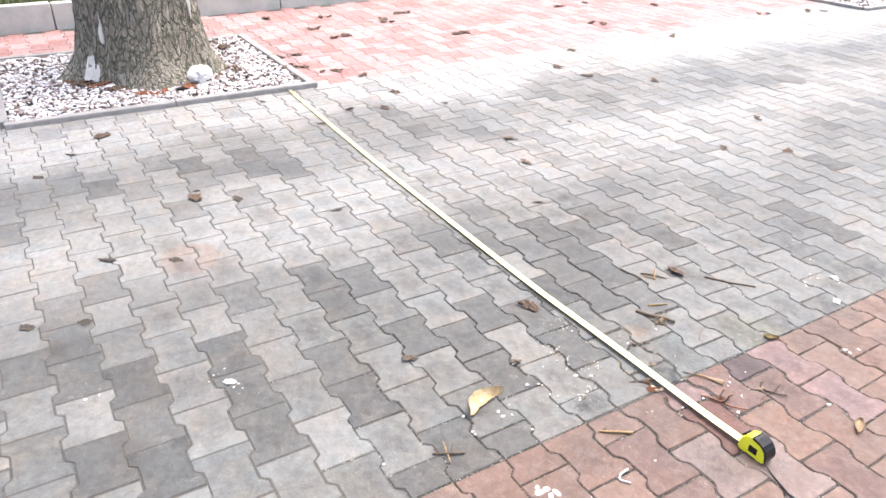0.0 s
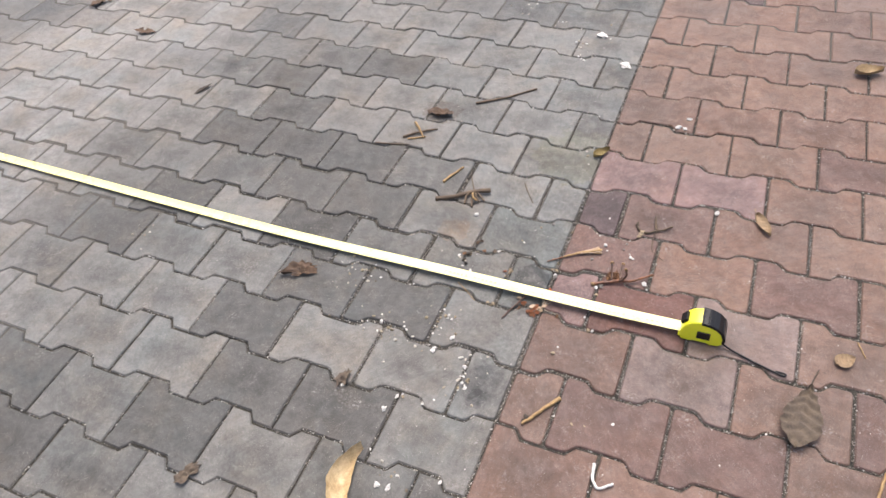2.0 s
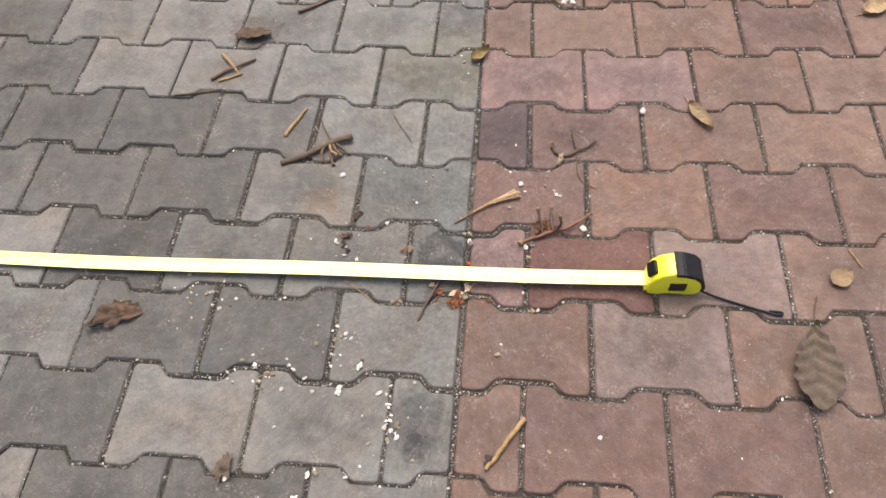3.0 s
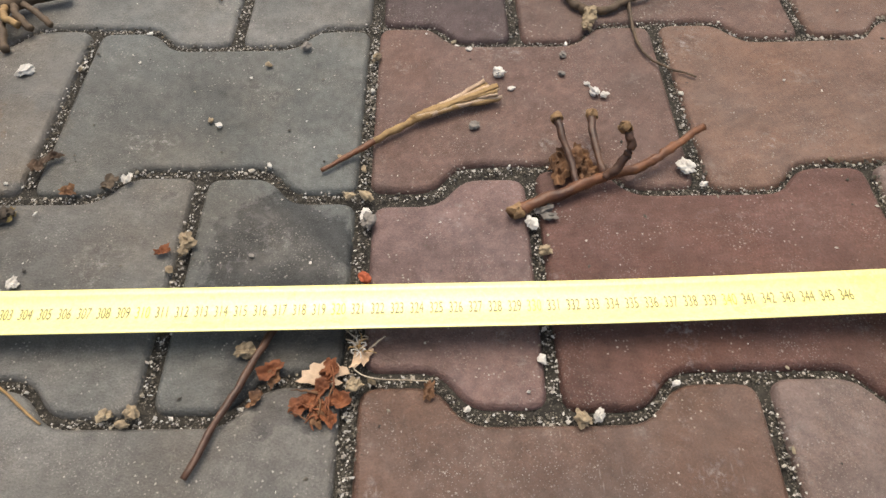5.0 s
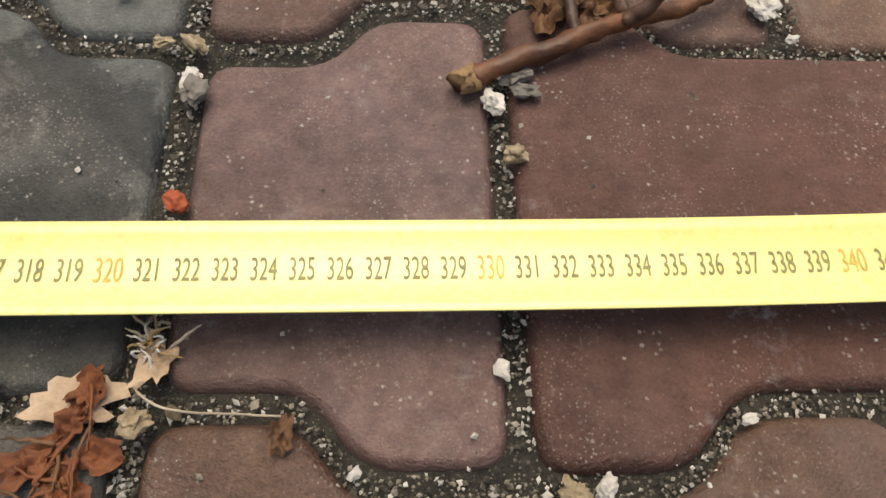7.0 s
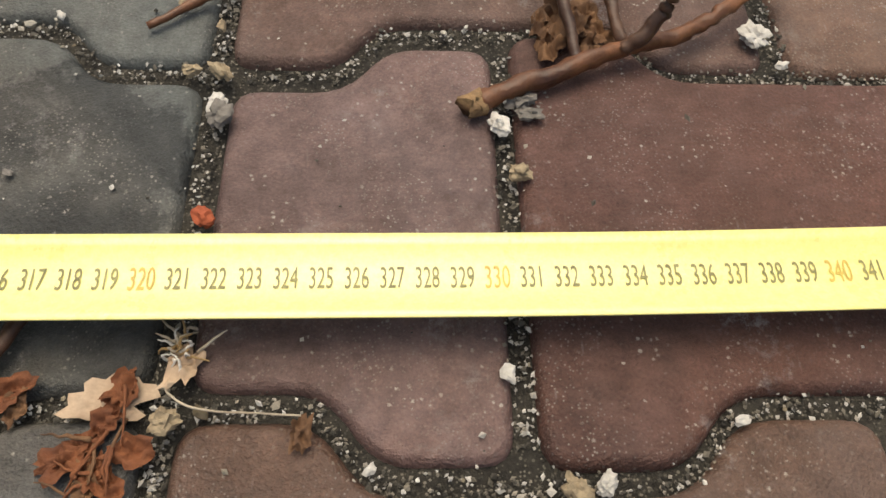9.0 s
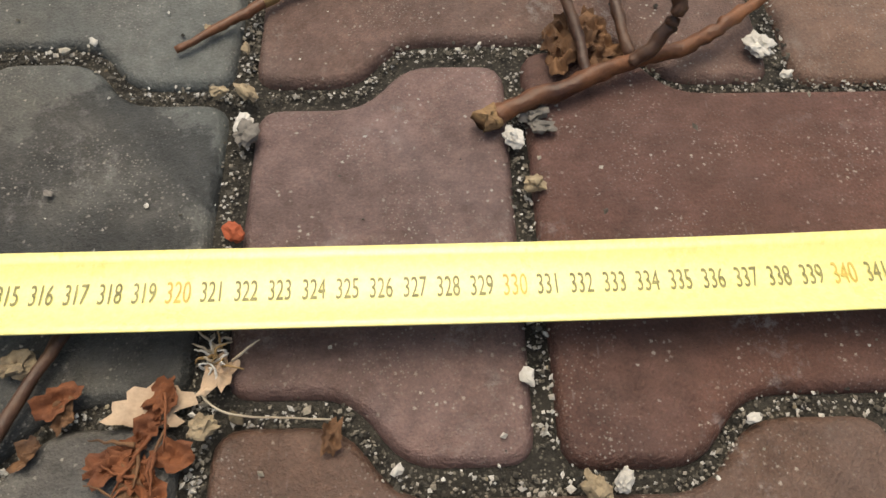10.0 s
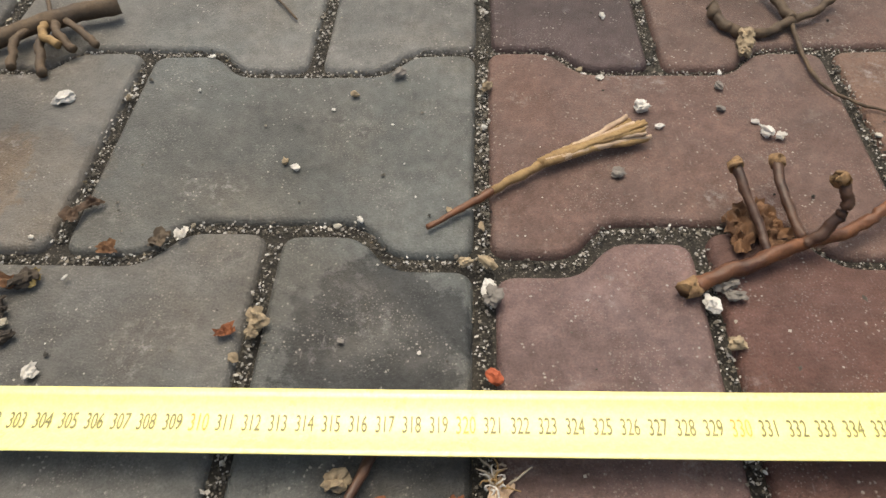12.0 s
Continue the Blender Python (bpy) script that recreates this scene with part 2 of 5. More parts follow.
SAND = gritty_sand("joint_sand", (0.018, 0.016, 0.013), (0.062, 0.056, 0.045))
DRY_SAND = gritty_sand("dry_joint_sand", (0.045, 0.042, 0.037), (0.12, 0.112, 0.097))
GRIT = piecewise("grit", (0.0, (0.03, 0.027, 0.023)), (0.4, (0.11, 0.1, 0.08)), (0.65, (0.28, 0.25, 0.2)), (0.9, (0.6, 0.58, 0.54)))
EARTH = mottled("dark_earth", (0.05, 0.045, 0.035), (0.1, 0.09, 0.07), 8.0, 0.95, 0.6)
KERB = mottled("kerb_concrete", (0.21, 0.2, 0.188), (0.33, 0.315, 0.298), 14.0, 0.8, 0.4)
WALL = mottled("wall_concrete", (0.40, 0.42, 0.385), (0.56, 0.58, 0.535), 6.0, 0.85, 0.4)
GRAVEL = piecewise("white_gravel", (0.0, (0.08, 0.055, 0.045)), (0.2, (0.24, 0.18, 0.155)), (0.42, (0.52, 0.47, 0.45)), (1.0, (0.82, 0.8, 0.79)), fine=120.0)
YELLOW = mottled("yellow_plastic", (0.86, 0.84, 0.02), (0.92, 0.9, 0.03), 30.0, 0.35, 0.05, 300.0, 0.0005)
BLACK = mottled("black_rubber", (0.004, 0.004, 0.005), (0.008, 0.008, 0.009), 60.0, 0.32, 0.2, 500.0, 0.0006)
for shiny, coat in ((YELLOW, 0.6), (BLACK, 0.15)):
    shiny.node_tree.nodes["Principled BSDF"].inputs["Coat Weight"].default_value = coat
    shiny.node_tree.nodes["Principled BSDF"].inputs["Coat Roughness"].default_value = 0.2
BLACK.node_tree.nodes["Principled BSDF"].inputs["Specular IOR Level"].default_value = 0.25
STEEL = mottled("hook_steel", (0.5, 0.5, 0.5), (0.62, 0.62, 0.62), 80.0, 0.35, 0.1, 500.0, 0.0004, 1.0)
BLADE = mottled("yellow_tape_lacquer", (0.9, 0.82, 0.29), (0.92, 0.85, 0.335), 40.0, 0.3, 0.03, 400.0, 0.0003)
INK = mottled("black_print", (0.2, 0.185, 0.07), (0.29, 0.27, 0.105), 200.0, 0.5, 0.0)
RED_INK = mottled("faded_orange_print", (0.60, 0.42, 0.085), (0.68, 0.49, 0.11), 200.0, 0.5, 0.0)
BLADE_BSDF = BLADE.node_tree.nodes["Principled BSDF"]
BLADE_BSDF.inputs["Coat Weight"].default_value, BLADE_BSDF.inputs["Coat Roughness"].default_value = 1.0, 0.25
IRON = mottled("cast_iron", (0.06, 0.055, 0.05), (0.13, 0.12, 0.11), 40.0, 0.6, 0.5)


# ---- helpers of the build ----
def link_mesh(name, bm, material, smooth=False):
    me = bpy.data.meshes.new(name)
    bm.to_mesh(me)
    bm.free()
    if material:
        me.materials.append(material)
    if smooth:
        me.shade_smooth()
    return new(name, me)


def part(name, bm, material, parent, label="", smooth=False):
    ob = link_mesh(name, bm, material, smooth)
    ob.parent = parent
    return tagged(ob, label) if label else ob


def raw(name, verts, faces, material, parent=None, smooth=False):
    me = bpy.data.meshes.new(name)
    me.from_pydata([tuple(v) for v in verts], [], faces)
    me.materials.append(material)
    if smooth:
        me.shade_smooth()
    ob = new(name, me)
    ob.parent = parent
    return ob


def box(bm, size, at=(0, 0, 0), bevel=0.0, turn=None):
    made = bmesh.ops.create_cube(bm, size=1.0)["verts"]
    m = Matrix.Translation(at) @ (turn or Matrix()) @ Matrix.Diagonal((*size, 1))
    bmesh.ops.transform(bm, matrix=m, verts=made)
    if bevel:
        edges = list({e for v in made for e in v.link_edges})
        bmesh.ops.bevel(bm, geom=edges, offset=bevel, segments=2, affect="EDGES", profile=0.5)
    return bm


def tube(points, radii, sides=8, caps=True):
    """Verts and faces of a tube along points, with a radius at each."""
    pts = [Vector(p) for p in points]
    verts, faces = [], []
    up = Vector((0, 0, 1))
    for k, p in enumerate(pts):
        d = (pts[min(k + 1, len(pts) - 1)] - pts[max(k - 1, 0)]).normalized()
        a = d.cross(up if abs(d.z) < 0.95 else Vector((1, 0, 0))).normalized()
        b = d.cross(a)
        for s in range(sides):
            w = 2 * math.pi * s / sides
            verts.append(p + radii[k] * (math.cos(w) * a + math.sin(w) * b))
    for k in range(len(pts) - 1):
        for s in range(sides):
            i, j = k * sides + s, k * sides + (s + 1) % sides
            faces.append((i, j, j + sides, i + sides))
    if caps:
        faces.append(tuple(range(sides))[::-1])
        faces.append(tuple(range((len(pts) - 1) * sides, len(pts) * sides)))
    return verts, faces


def smooth_path(points, steps=6):
    """Points along a Catmull-Rom curve."""
    p = [Vector(q) for q in points]
    p = [2 * p[0] - p[1]] + p + [2 * p[-1] - p[-2]]
    out = []
    for k in range(1, len(p) - 2):
        for s in range(steps):
            t = s / steps
            out.append(0.5 * (2 * p[k] + (p[k + 1] - p[k - 1]) * t + (2 * p[k - 1] - 5 * p[k] + 4 * p[k + 1] - p[k + 2]) * t * t + (3 * p[k] - p[k - 1] - 3 * p[k + 1] + p[k + 2]) * t ** 3))
    return out + [p[-2]]


# ---- the paving's lattice: interlocking stones in rows along x; the grey meets the red at x = 0 ----
ROW, WAVE, PITCH, HALF = 0.1395, 0.0100, 0.1008, 0.096


def col_x(u):
    """The place of column u, half a stone each, from the colour change."""
    return math.copysign(HALF + (abs(u) - 1) * PITCH, u) if abs(u) >= 1 else HALF * u


def wave(j, u):
    """The joint above row j: it bulges up where row j has its cross joints."""
    d = abs((u - (j + 1) % 2 + 1) % 2 - 1)  # half stones from row j's nearest cross joint
    s = 1.0 if d < 0.42 else -1.0 if d > 0.58 else 1.0 - 2.0 * (d - 0.42) / 0.16
    return ROW * (j + 0.5) + WAVE * s


def lay(x, y):
    """The slight bow of the laid rows."""
    k = min(1.0, max(0.0, (y + 0.15) / 0.5))
    return Vector((x, y + k * (0.02 * (1 - math.exp(-(x / 0.55) ** 2)) - 0.009), 0))


# stones set with a broader joint above and below them: row, first column and half the joint
BROAD = {(0, 0): 0.0068, (0, -1): 0.0052}


def stone_outline(r, u0, u1, gap):
    """The outline of the stone of row r from column u0 to u1, about its centre, with half a joint taken off."""
    us = [u0] + [u for u in sorted(b + e for b in range(math.floor(u0) - 1, math.ceil(u1) + 2) for e in (0.42, 0.58)) if u0 + 0.05 < u < u1 - 0.05] + [u1]
    cx, cy = (col_x(u0) + col_x(u1)) / 2, ROW * r

    def px(u):
        return min(max(col_x(u), col_x(u0) + gap), col_x(u1) - gap) - cx
    rise = BROAD.get((r, u0), gap)
    low = [Vector((px(u), wave(r - 1, u) + rise - cy)) for u in us]
    high = [Vector((px(u), wave(r, u) - rise - cy)) for u in us]
    return low + high[::-1], (cx, cy)


def inset(poly, d):
    """The outline drawn in by d."""
    out = []
    for k, p in enumerate(poly):
        a, b = (p - poly[k - 1]).normalized(), (poly[(k + 1) % len(poly)] - p).normalized()
        na, nb = Vector((-a.y, a.x)), Vector((-b.y, b.x))
        n = (na + nb).normalized()
        out.append(p + n * d / max(0.5, n.dot(na)))
    return out


def rounded(poly, radius, steps=3):
    """The outline with rounded corners."""
    out = []
    for k, p in enumerate(poly):
        a, b = poly[k - 1] - p, poly[(k + 1) % len(poly)] - p
        r = min(radius, a.length * 0.45, b.length * 0.45)
        s, e = p + a.normalized() * r, p + b.normalized() * r
        for i in range(steps + 1):
            t = i / steps
            out.append(s * (1 - t) ** 2 + p * 2 * t * (1 - t) + e * t * t)
    return out


def stone_shape(poly, fine):
    """Verts and faces of a stone with worn edges, its top at z = 0."""
    if fine:
        poly = rounded(poly, 0.010, 4)
        rings = [(0.0, -0.03), (0.0, -0.0060), (0.0006, -0.0030), (0.0017, -0.0011), (0.0030, -0.0002), (0.0038, 0.0), (0.0050, 0.0)]
    else:
        rings = [(0.0, -0.02), (0.0003, -0.0026), (0.0028, 0.0)]
    n = len(poly)
    verts = [(*q, z) for d, z in rings for q in inset(poly, d)]
    faces = [(k * n + i, k * n + (i + 1) % n, (k + 1) * n + (i + 1) % n, (k + 1) * n + i) for k in range(len(rings) - 1) for i in range(n)]
    k = (len(rings) - 1) * n
    faces += [(k + i, k + i + 1, k + n - 2 - i, k + n - 1 - i) for i in range(n // 2 - 1)]
    return verts, faces


rng = random.Random(7)


def stones(u_from, u_to, r_from, r_to, keep):
    """The stones of a field: row, columns and centre."""
    for r in range(r_from, r_to):
        odd = 1 if r % 2 == 0 else 0
        edges = sorted({u_from, u_to, *(u for u in range(u_from, u_to + 1) if u % 2 == odd)})
        for a, b in zip(edges, edges[1:]):
            c = ((col_x(a) + col_x(b)) / 2, ROW * r)
            if keep(*c):
                yield r, a, b, c


SHARED = {}
# stones of a tone of their own: row and first column
ODD = {(0, 0): PALE_RED, (0, 1): BROWN_RED, (-1, 2): ROSE_GREY, (-2, 1): MID_RED, (3, 2): PALE_RED, (-2, 3): MID_RED, (-1, 6): MID_RED, (1, 0): MID_RED, (1, 4): MID_RED, (2, 1): MID_RED, (4, 5): MID_RED, (0, 3): ROSE_GREY, (3, 0): PALE_RED, (1, -2): DUSK_GREY, (0, -1): DUSK_GREY}
ODD.update({cell: PALE_GREY for cell in ((-3, -8), (-2, -5), (-2, -3), (0, -9), (2, -3), (2, -1), (3, -8), (3, -4), (1, -4))})
# darker stones
DEEP = {(-5, -2), (-4, -1), (-6, -1), (-12, -11), (-11, -12), (-10, -9), (-9, -24), (-8, -9), (-8, -5), (-7, -20), (-6, -7), (-6, -5), (-5, -12), (-5, -10), (-4, -23), (-4, -11), (-4, -7), (-3, -6), (-3, -4), (-2, -7), (-1, -6), (-1, -4), (0, -7), (1, -6), (2, -11), (2, -7), (3, -10), (2, 0), (-1, -14), (-1, -12), (0, -11), (1, -8), (2, -9), (4, -11), (5, -8), (-8, -7)}


def near(x, y):
    return -1.9 < x < 0.95 and -1.3 < y < 1.3


def pave(name, label, material, deep, u_from, u_to, r_from, r_to, keep):
    """A field of paving: the stones close to the tape's case are pieces, the rest one mesh."""
    field = tagged(new(name), label, "pavement", kind="structure")
    rest = {material: ([], []), deep: ([], [])}
    for r, a, b, (cx, cy) in stones(u_from, u_to, r_from, r_to, keep):
        fine = abs(cx - 0.05) < 0.45 and -0.35 < cy < 0.5
        wide = -0.42 < cx < 0.26 and -0.2 < cy < 0.36  # joints washed open beside the tape
        at = lay(cx, cy)
        slope = (lay(cx + 0.05, cy) - lay(cx - 0.05, cy)).y / 0.1
        m = Matrix.Translation(at + Vector((rng.uniform(-1, 1), rng.uniform(-1, 1), rng.uniform(-1.2, 0.6))) * 0.0012) @ Euler((rng.uniform(-0.006, 0.006), rng.uniform(-0.006, 0.006), slope + rng.uniform(-0.006, 0.006))).to_matrix().to_4x4()
        paint = deep if (r, a) in DEEP or (not near(cx, cy) and rng.random() < 0.16) else material
        paint = ODD.get((r, a), paint)
        if near(cx, cy):
            key = (paint.name, b - a, a % 2 if b - a == 1 else 0, r % 2 if b - a == 1 else 0, a < 0, 0 in (a, b), fine, wide, (r, a) in BROAD)
            if key not in SHARED:
                v, f = stone_shape(stone_outline(r, a, b, 0.0036 if wide else 0.0020)[0], fine)
                me = bpy.data.meshes.new("paver")
                me.from_pydata(v, [], f)
                me.materials.append(paint)
                for poly in me.polygons:
                    poly.use_smooth = fine
                SHARED[key] = me
            ob = new("paver", SHARED[key])
            ob.parent = field
            ob.matrix_basis = m
        else:
            v, f = stone_shape(stone_outline(r, a, b, 0.0018)[0], False)
            verts, faces = rest[paint]
            faces += [tuple(i + len(verts) for i in q) for q in f]
            verts += [m @ Vector(p) for p in v]
    for paint, (verts, faces) in rest.items():
        if verts:
            tagged(raw("paver_field", verts, faces, paint, field), kind="stuff")
    return field


# edges of the far fields: the tree's bed and the line where the grey meets the rose paving
def rose_edge(y):
    return -3.45 - 0.067 * max(0.0, y)


def in_bed(x, y):
    return -5.0 < x < -3.47 and (-1.6 < y < 0.22 or 6.46 < y < 8.28)


# ---- ground ----
bm = bmesh.new()
bmesh.ops.create_grid(bm, x_segments=2, y_segments=2, size=400)
bmesh.ops.translate(bm, vec=(0, 0, -0.05), verts=bm.verts)
tagged(link_mesh("ground", bm, EARTH), "dark earth under and round the paving", "ground", kind="structure")
bm = bmesh.new()
bmesh.ops.create_grid(bm, x_segments=52, y_segments=72, size=1)
for v in bm.verts:
    x, y = -1.2 + 5.2 * v.co.x, 2.2 + 7.2 * v.co.y
    # washed out beside the tape, filled higher and drier farther off
    away = min(1.0, max(0.0, max(abs(x + 0.05) - 0.9, abs(y - 0.1) - 0.8) / 0.3))
    v.co = Vector((x, y, -0.0048 + 0.0024 * away))
bedding = link_mesh("bedding", bm, SAND)
bedding.data.materials.append(DRY_SAND)
for face in bedding.data.polygons:
    face.material_index = 1 if max(abs(face.center.x + 0.05) - 1.0, abs(face.center.y - 0.1) - 0.9) > 0 else 0
tagged(bedding, "dark gritty sand in the joints of the paving", "sand", kind="structure")
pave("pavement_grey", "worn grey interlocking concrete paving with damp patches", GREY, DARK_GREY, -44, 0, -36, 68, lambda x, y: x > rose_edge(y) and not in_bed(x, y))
pave("pavement_red", "brown-red interlocking concrete paving stones", RED, DARK_RED, 0, 40, -36, 60, lambda x, y: True)
pave("pavement_rose", "rose-red interlocking paving beside the low wall", PINK, PINK, -62, -33, -36, 68, lambda x, y: x <= rose_edge(y) and not in_bed(x, y) and x > -5.964 - 0.0515 * y)


# ---- tape measure ----
TAPE = [(-3.375, 0.044, 0.003), (-2.13, -0.006, 0.004), (-1.267, -0.0260, 0.006), (-0.65, -0.0350, 0.007), (-0.25, -0.0302, 0.0100), (0.0, -0.0290, 0.0115), (0.14, -0.0278, 0.0120), (0.29, -0.0243, 0.0142)]


def blade_mesh():
    """The tape's curved blade along its line."""
    verts, faces = [], []
    line = smooth_path(TAPE, 14)
    across = [(-1 + 2 * k / 8) for k in range(9)]
    for p in line:
        for s in across:
            verts.append(p + Vector((0, 0.0125 * s, 0.0034 * s * s)))
    for k in range(len(line) - 1):
        for i in range(8):
            a = k * 9 + i
            faces.append((a, a + 9, a + 10, a + 1))
    return verts, faces


tape = tagged(new("tape_measure"), "yellow tape measure with black grip, its blade pulled out", "tape measure")
blade = raw("blade", *blade_mesh(), BLADE, tape, True)
thick = blade.modifiers.new("thickness", "SOLIDIFY")
thick.thickness, thick.offset = 0.0004, -1


def case_profile():
    """The case's outline seen from the side: x along the tape, z up."""
    return [(0.003, 0.003), (0.018, 0.001), (0.026, 0.004), (0.048, 0.004), (0.056, 0.001), (0.072, 0.003), (0.079, 0.012), (0.080, 0.026), (0.075, 0.042), (0.064, 0.054), (0.048, 0.061), (0.032, 0.062), (0.016, 0.056), (0.005, 0.044), (0.0, 0.028), (0.0, 0.010)]


def slab(bm, outline, y0, y1, bevel=0.0):
    """An outline in x and z drawn out from y0 to y1, with its rims rounded."""
    a = [bm.verts.new((x, y0, z)) for x, z in outline]
    b = [bm.verts.new((x, y1, z)) for x, z in outline]
    n = len(outline)
    caps = [bm.faces.new(a), bm.faces.new(b[::-1])]
    for i in range(n):
        bm.faces.new((a[i], b[i], b[(i + 1) % n], a[(i + 1) % n]))
    bmesh.ops.recalc_face_normals(bm, faces=bm.faces)
    if bevel:
        bmesh.ops.bevel(bm, geom=list({e for f in caps for e in f.edges}), offset=bevel, segments=3, affect="EDGES", profile=0.6)
    return bm


CASE = pose(0.2785, -0.0255, 0.0, 0, 0, 1.5) @ Matrix.Diagonal((1.04, 1.04, 1.04, 1))
case = part("case", slab(bmesh.new(), case_profile(), -0.019, 0.019, 0.005), YELLOW, tape, "bright yellow plastic case")
case.matrix_basis = CASE
case.data.set_sharp_from_angle(angle=radians(35))
case.data.shade_smooth()
arch = [(0.0335, 0.0632), (0.048, 0.062), (0.065, 0.055), (0.0765, 0.0425), (0.0815, 0.026), (0.0805, 0.014)]
inner = [(0.076, 0.015), (0.076, 0.026), (0.071, 0.04), (0.061, 0.050), (0.047, 0.055), (0.0345, 0.0560)]
grip = part("grip", slab(bmesh.new(), arch + inner, -0.0202, 0.0202, 0.0015), BLACK, case, "black rubber grip")
for k in range(5):
    bm = bmesh.new()
    f = k / 4
    x, z, tilt = 0.036 + 0.038 * f, 0.0632 - 0.0175 * f ** 1.8, 14 + 38 * f
    box(bm, (0.0025, 0.034, 0.0022), (x, 0, z), 0.0006, Euler((0, radians(tilt), 0)).to_matrix().to_4x4())
    part("grip_rib", bm, BLACK, case)
bm = bmesh.new()
box(bm, (0.016, 0.022, 0.007), (0.0045, 0, 0.046), 0.0015, Euler((0, radians(-55), 0)).to_matrix().to_4x4())
part("lock_button", bm, BLACK, case, "black thumb lock")
bm = bmesh.new()
box(bm, (0.024, 0.003, 0.019), (0.042, -0.0195, 0.027), 0.001)
part("belt_clip", bm, BLACK, case, "black clip on the side")
bm = bmesh.new()
box(bm, (0.006, 0.030, 0.005), (0.0, 0, 0.0085), 0.001)
part("mouth", bm, YELLOW, case)
cord = smooth_path([(0.356, -0.038, 0.014), (0.376, -0.043, 0.006), (0.409, -0.052, 0.0025), (0.445, -0.063, 0.0025), (0.468, -0.0695, 0.003), (0.477, -0.071, 0.003), (0.480, -0.067, 0.003), (0.475, -0.0655, 0.003), (0.461, -0.065, 0.003)], 5)
raw("wrist_cord", *tube(cord, [0.0021] * len(cord), 7), BLACK, tape, True)
bm = bmesh.new()
box(bm, (0.002, 0.022, 0.012), (-3.377, 0.044, 0.005), 0.0004)
box(bm, (0.02, 0.018, 0.0012), (-3.367, 0.0435, 0.0062), 0.0003)
part("end_hook", bm, STEEL, tape, "steel end hook")


def tape_point(x):
    line = smooth_path(TAPE, 14)
    for a, b in zip(line, line[1:]):
        if a.x <= x <= b.x:
            return a.lerp(b, (x - a.x) / (b.x - a.x))


def print_numbers():
    """The centimetre numbers near the case, each a mesh of its own on the blade."""
    made = []
    for n in range(297, 347):
        cu = bpy.data.curves.new("number", "FONT")
        cu.body = str(n)
        ten = n % 10 == 0
        cu.size = 0.0100 if ten else 0.0094
        cu.align_x, cu.align_y = "CENTER", "CENTER"
        cu.resolution_u = 3
        x = 0.0554 + (n - 326.5) * 0.00957
        p = tape_point(x)
        ob = new("number", cu)
        made.append((ob, p + Vector((0, 0.0, 0.0004)), ten))
    graph = bpy.context.evaluated_depsgraph_get()
    for ob, p, ten in made:
        me = bpy.data.meshes.new_from_object(ob.evaluated_get(graph))
        me.materials.clear()
        me.materials.append(RED_INK if ten else INK)
        got = new("number", me)
        got.parent = tape
        got.matrix_basis = Matrix.Translation(p) @ Euler((0, -0.012, 0.02)).to_matrix().to_4x4() @ Matrix.Diagonal((0.49, 0.98, 1.0, 1.0))
        bpy.data.objects.remove(ob)


print_numbers()

# ---- the tree's bed ----
bed = tagged(new("tree_bed"), "tree pit with low concrete edging, filled with pale gravel", "tree bed", kind="structure")
far_bed = tagged(new("tree_bed"), "farther tree pit with low concrete edging and pale gravel", "tree bed", kind="structure")


def edging(a, b, holder, name="edging"):
    """A length of low concrete edging between two points, in pieces of about a metre."""
    a, b = Vector((*a, 0)), Vector((*b, 0))
    n = max(1, round((b - a).length))
    turn = Matrix.Rotation(math.atan2(b.y - a.y, b.x - a.x), 4, "Z")
    for k in range(n):
        c = a.lerp(b, (k + 0.5) / n)
        bm = bmesh.new()
        box(bm, ((b - a).length / n - 0.004, 0.055, 0.085), (0, 0, 0), 0.008)
        ob = part(name, bm, KERB, holder)
        ob.matrix_basis = Matrix.Translation(c + Vector((0, 0, -0.011 + 0.002 * (k % 2)))) @ turn


for holder, y0 in ((bed, 0.0), (far_bed, 8.06)):
    edging((-3.408, y0 - 1.60), (-3.408, y0 + 0.245), holder)
    edging((-3.438, y0 + 0.215), (-5.0, y0 + 0.215), holder)
    edging((-4.972, y0 + 0.185), (-4.972, y0 - 1.57), holder)
    edging((-5.0, y0 - 1.60), (-3.438, y0 - 1.60), holder)
    bm = bmesh.new()
    bmesh.ops.create_grid(bm, x_segments=30, y_segments=30, size=1)
    for v in bm.verts:
        v.co = Vector((-4.19 + 0.77 * v.co.x, y0 - 0.69 + 0.9 * v.co.y, 0.004 + 0.012 * noise.noise(v.co * 4)))
    part("soil", bm, EARTH, holder)

# lumps that pebbles, gravel and grit are made from
ICO = bmesh.new()
bmesh.ops.create_icosphere(ICO, subdivisions=1, radius=1.0)
ICO_V = np.array([v.co for v in ICO.verts])
ICO_F = [tuple(v.index for v in f.verts) for f in ICO.faces]
OCTA_V = np.array([(1, 0, 0), (-1, 0, 0), (0, 1, 0), (0, -1, 0), (0, 0, 1), (0, 0, -1)], float)
OCTA_F = [(0, 2, 4), (2, 1, 4), (1, 3, 4), (3, 0, 4), (2, 0, 5), (1, 2, 5), (3, 1, 5), (0, 3, 5)]


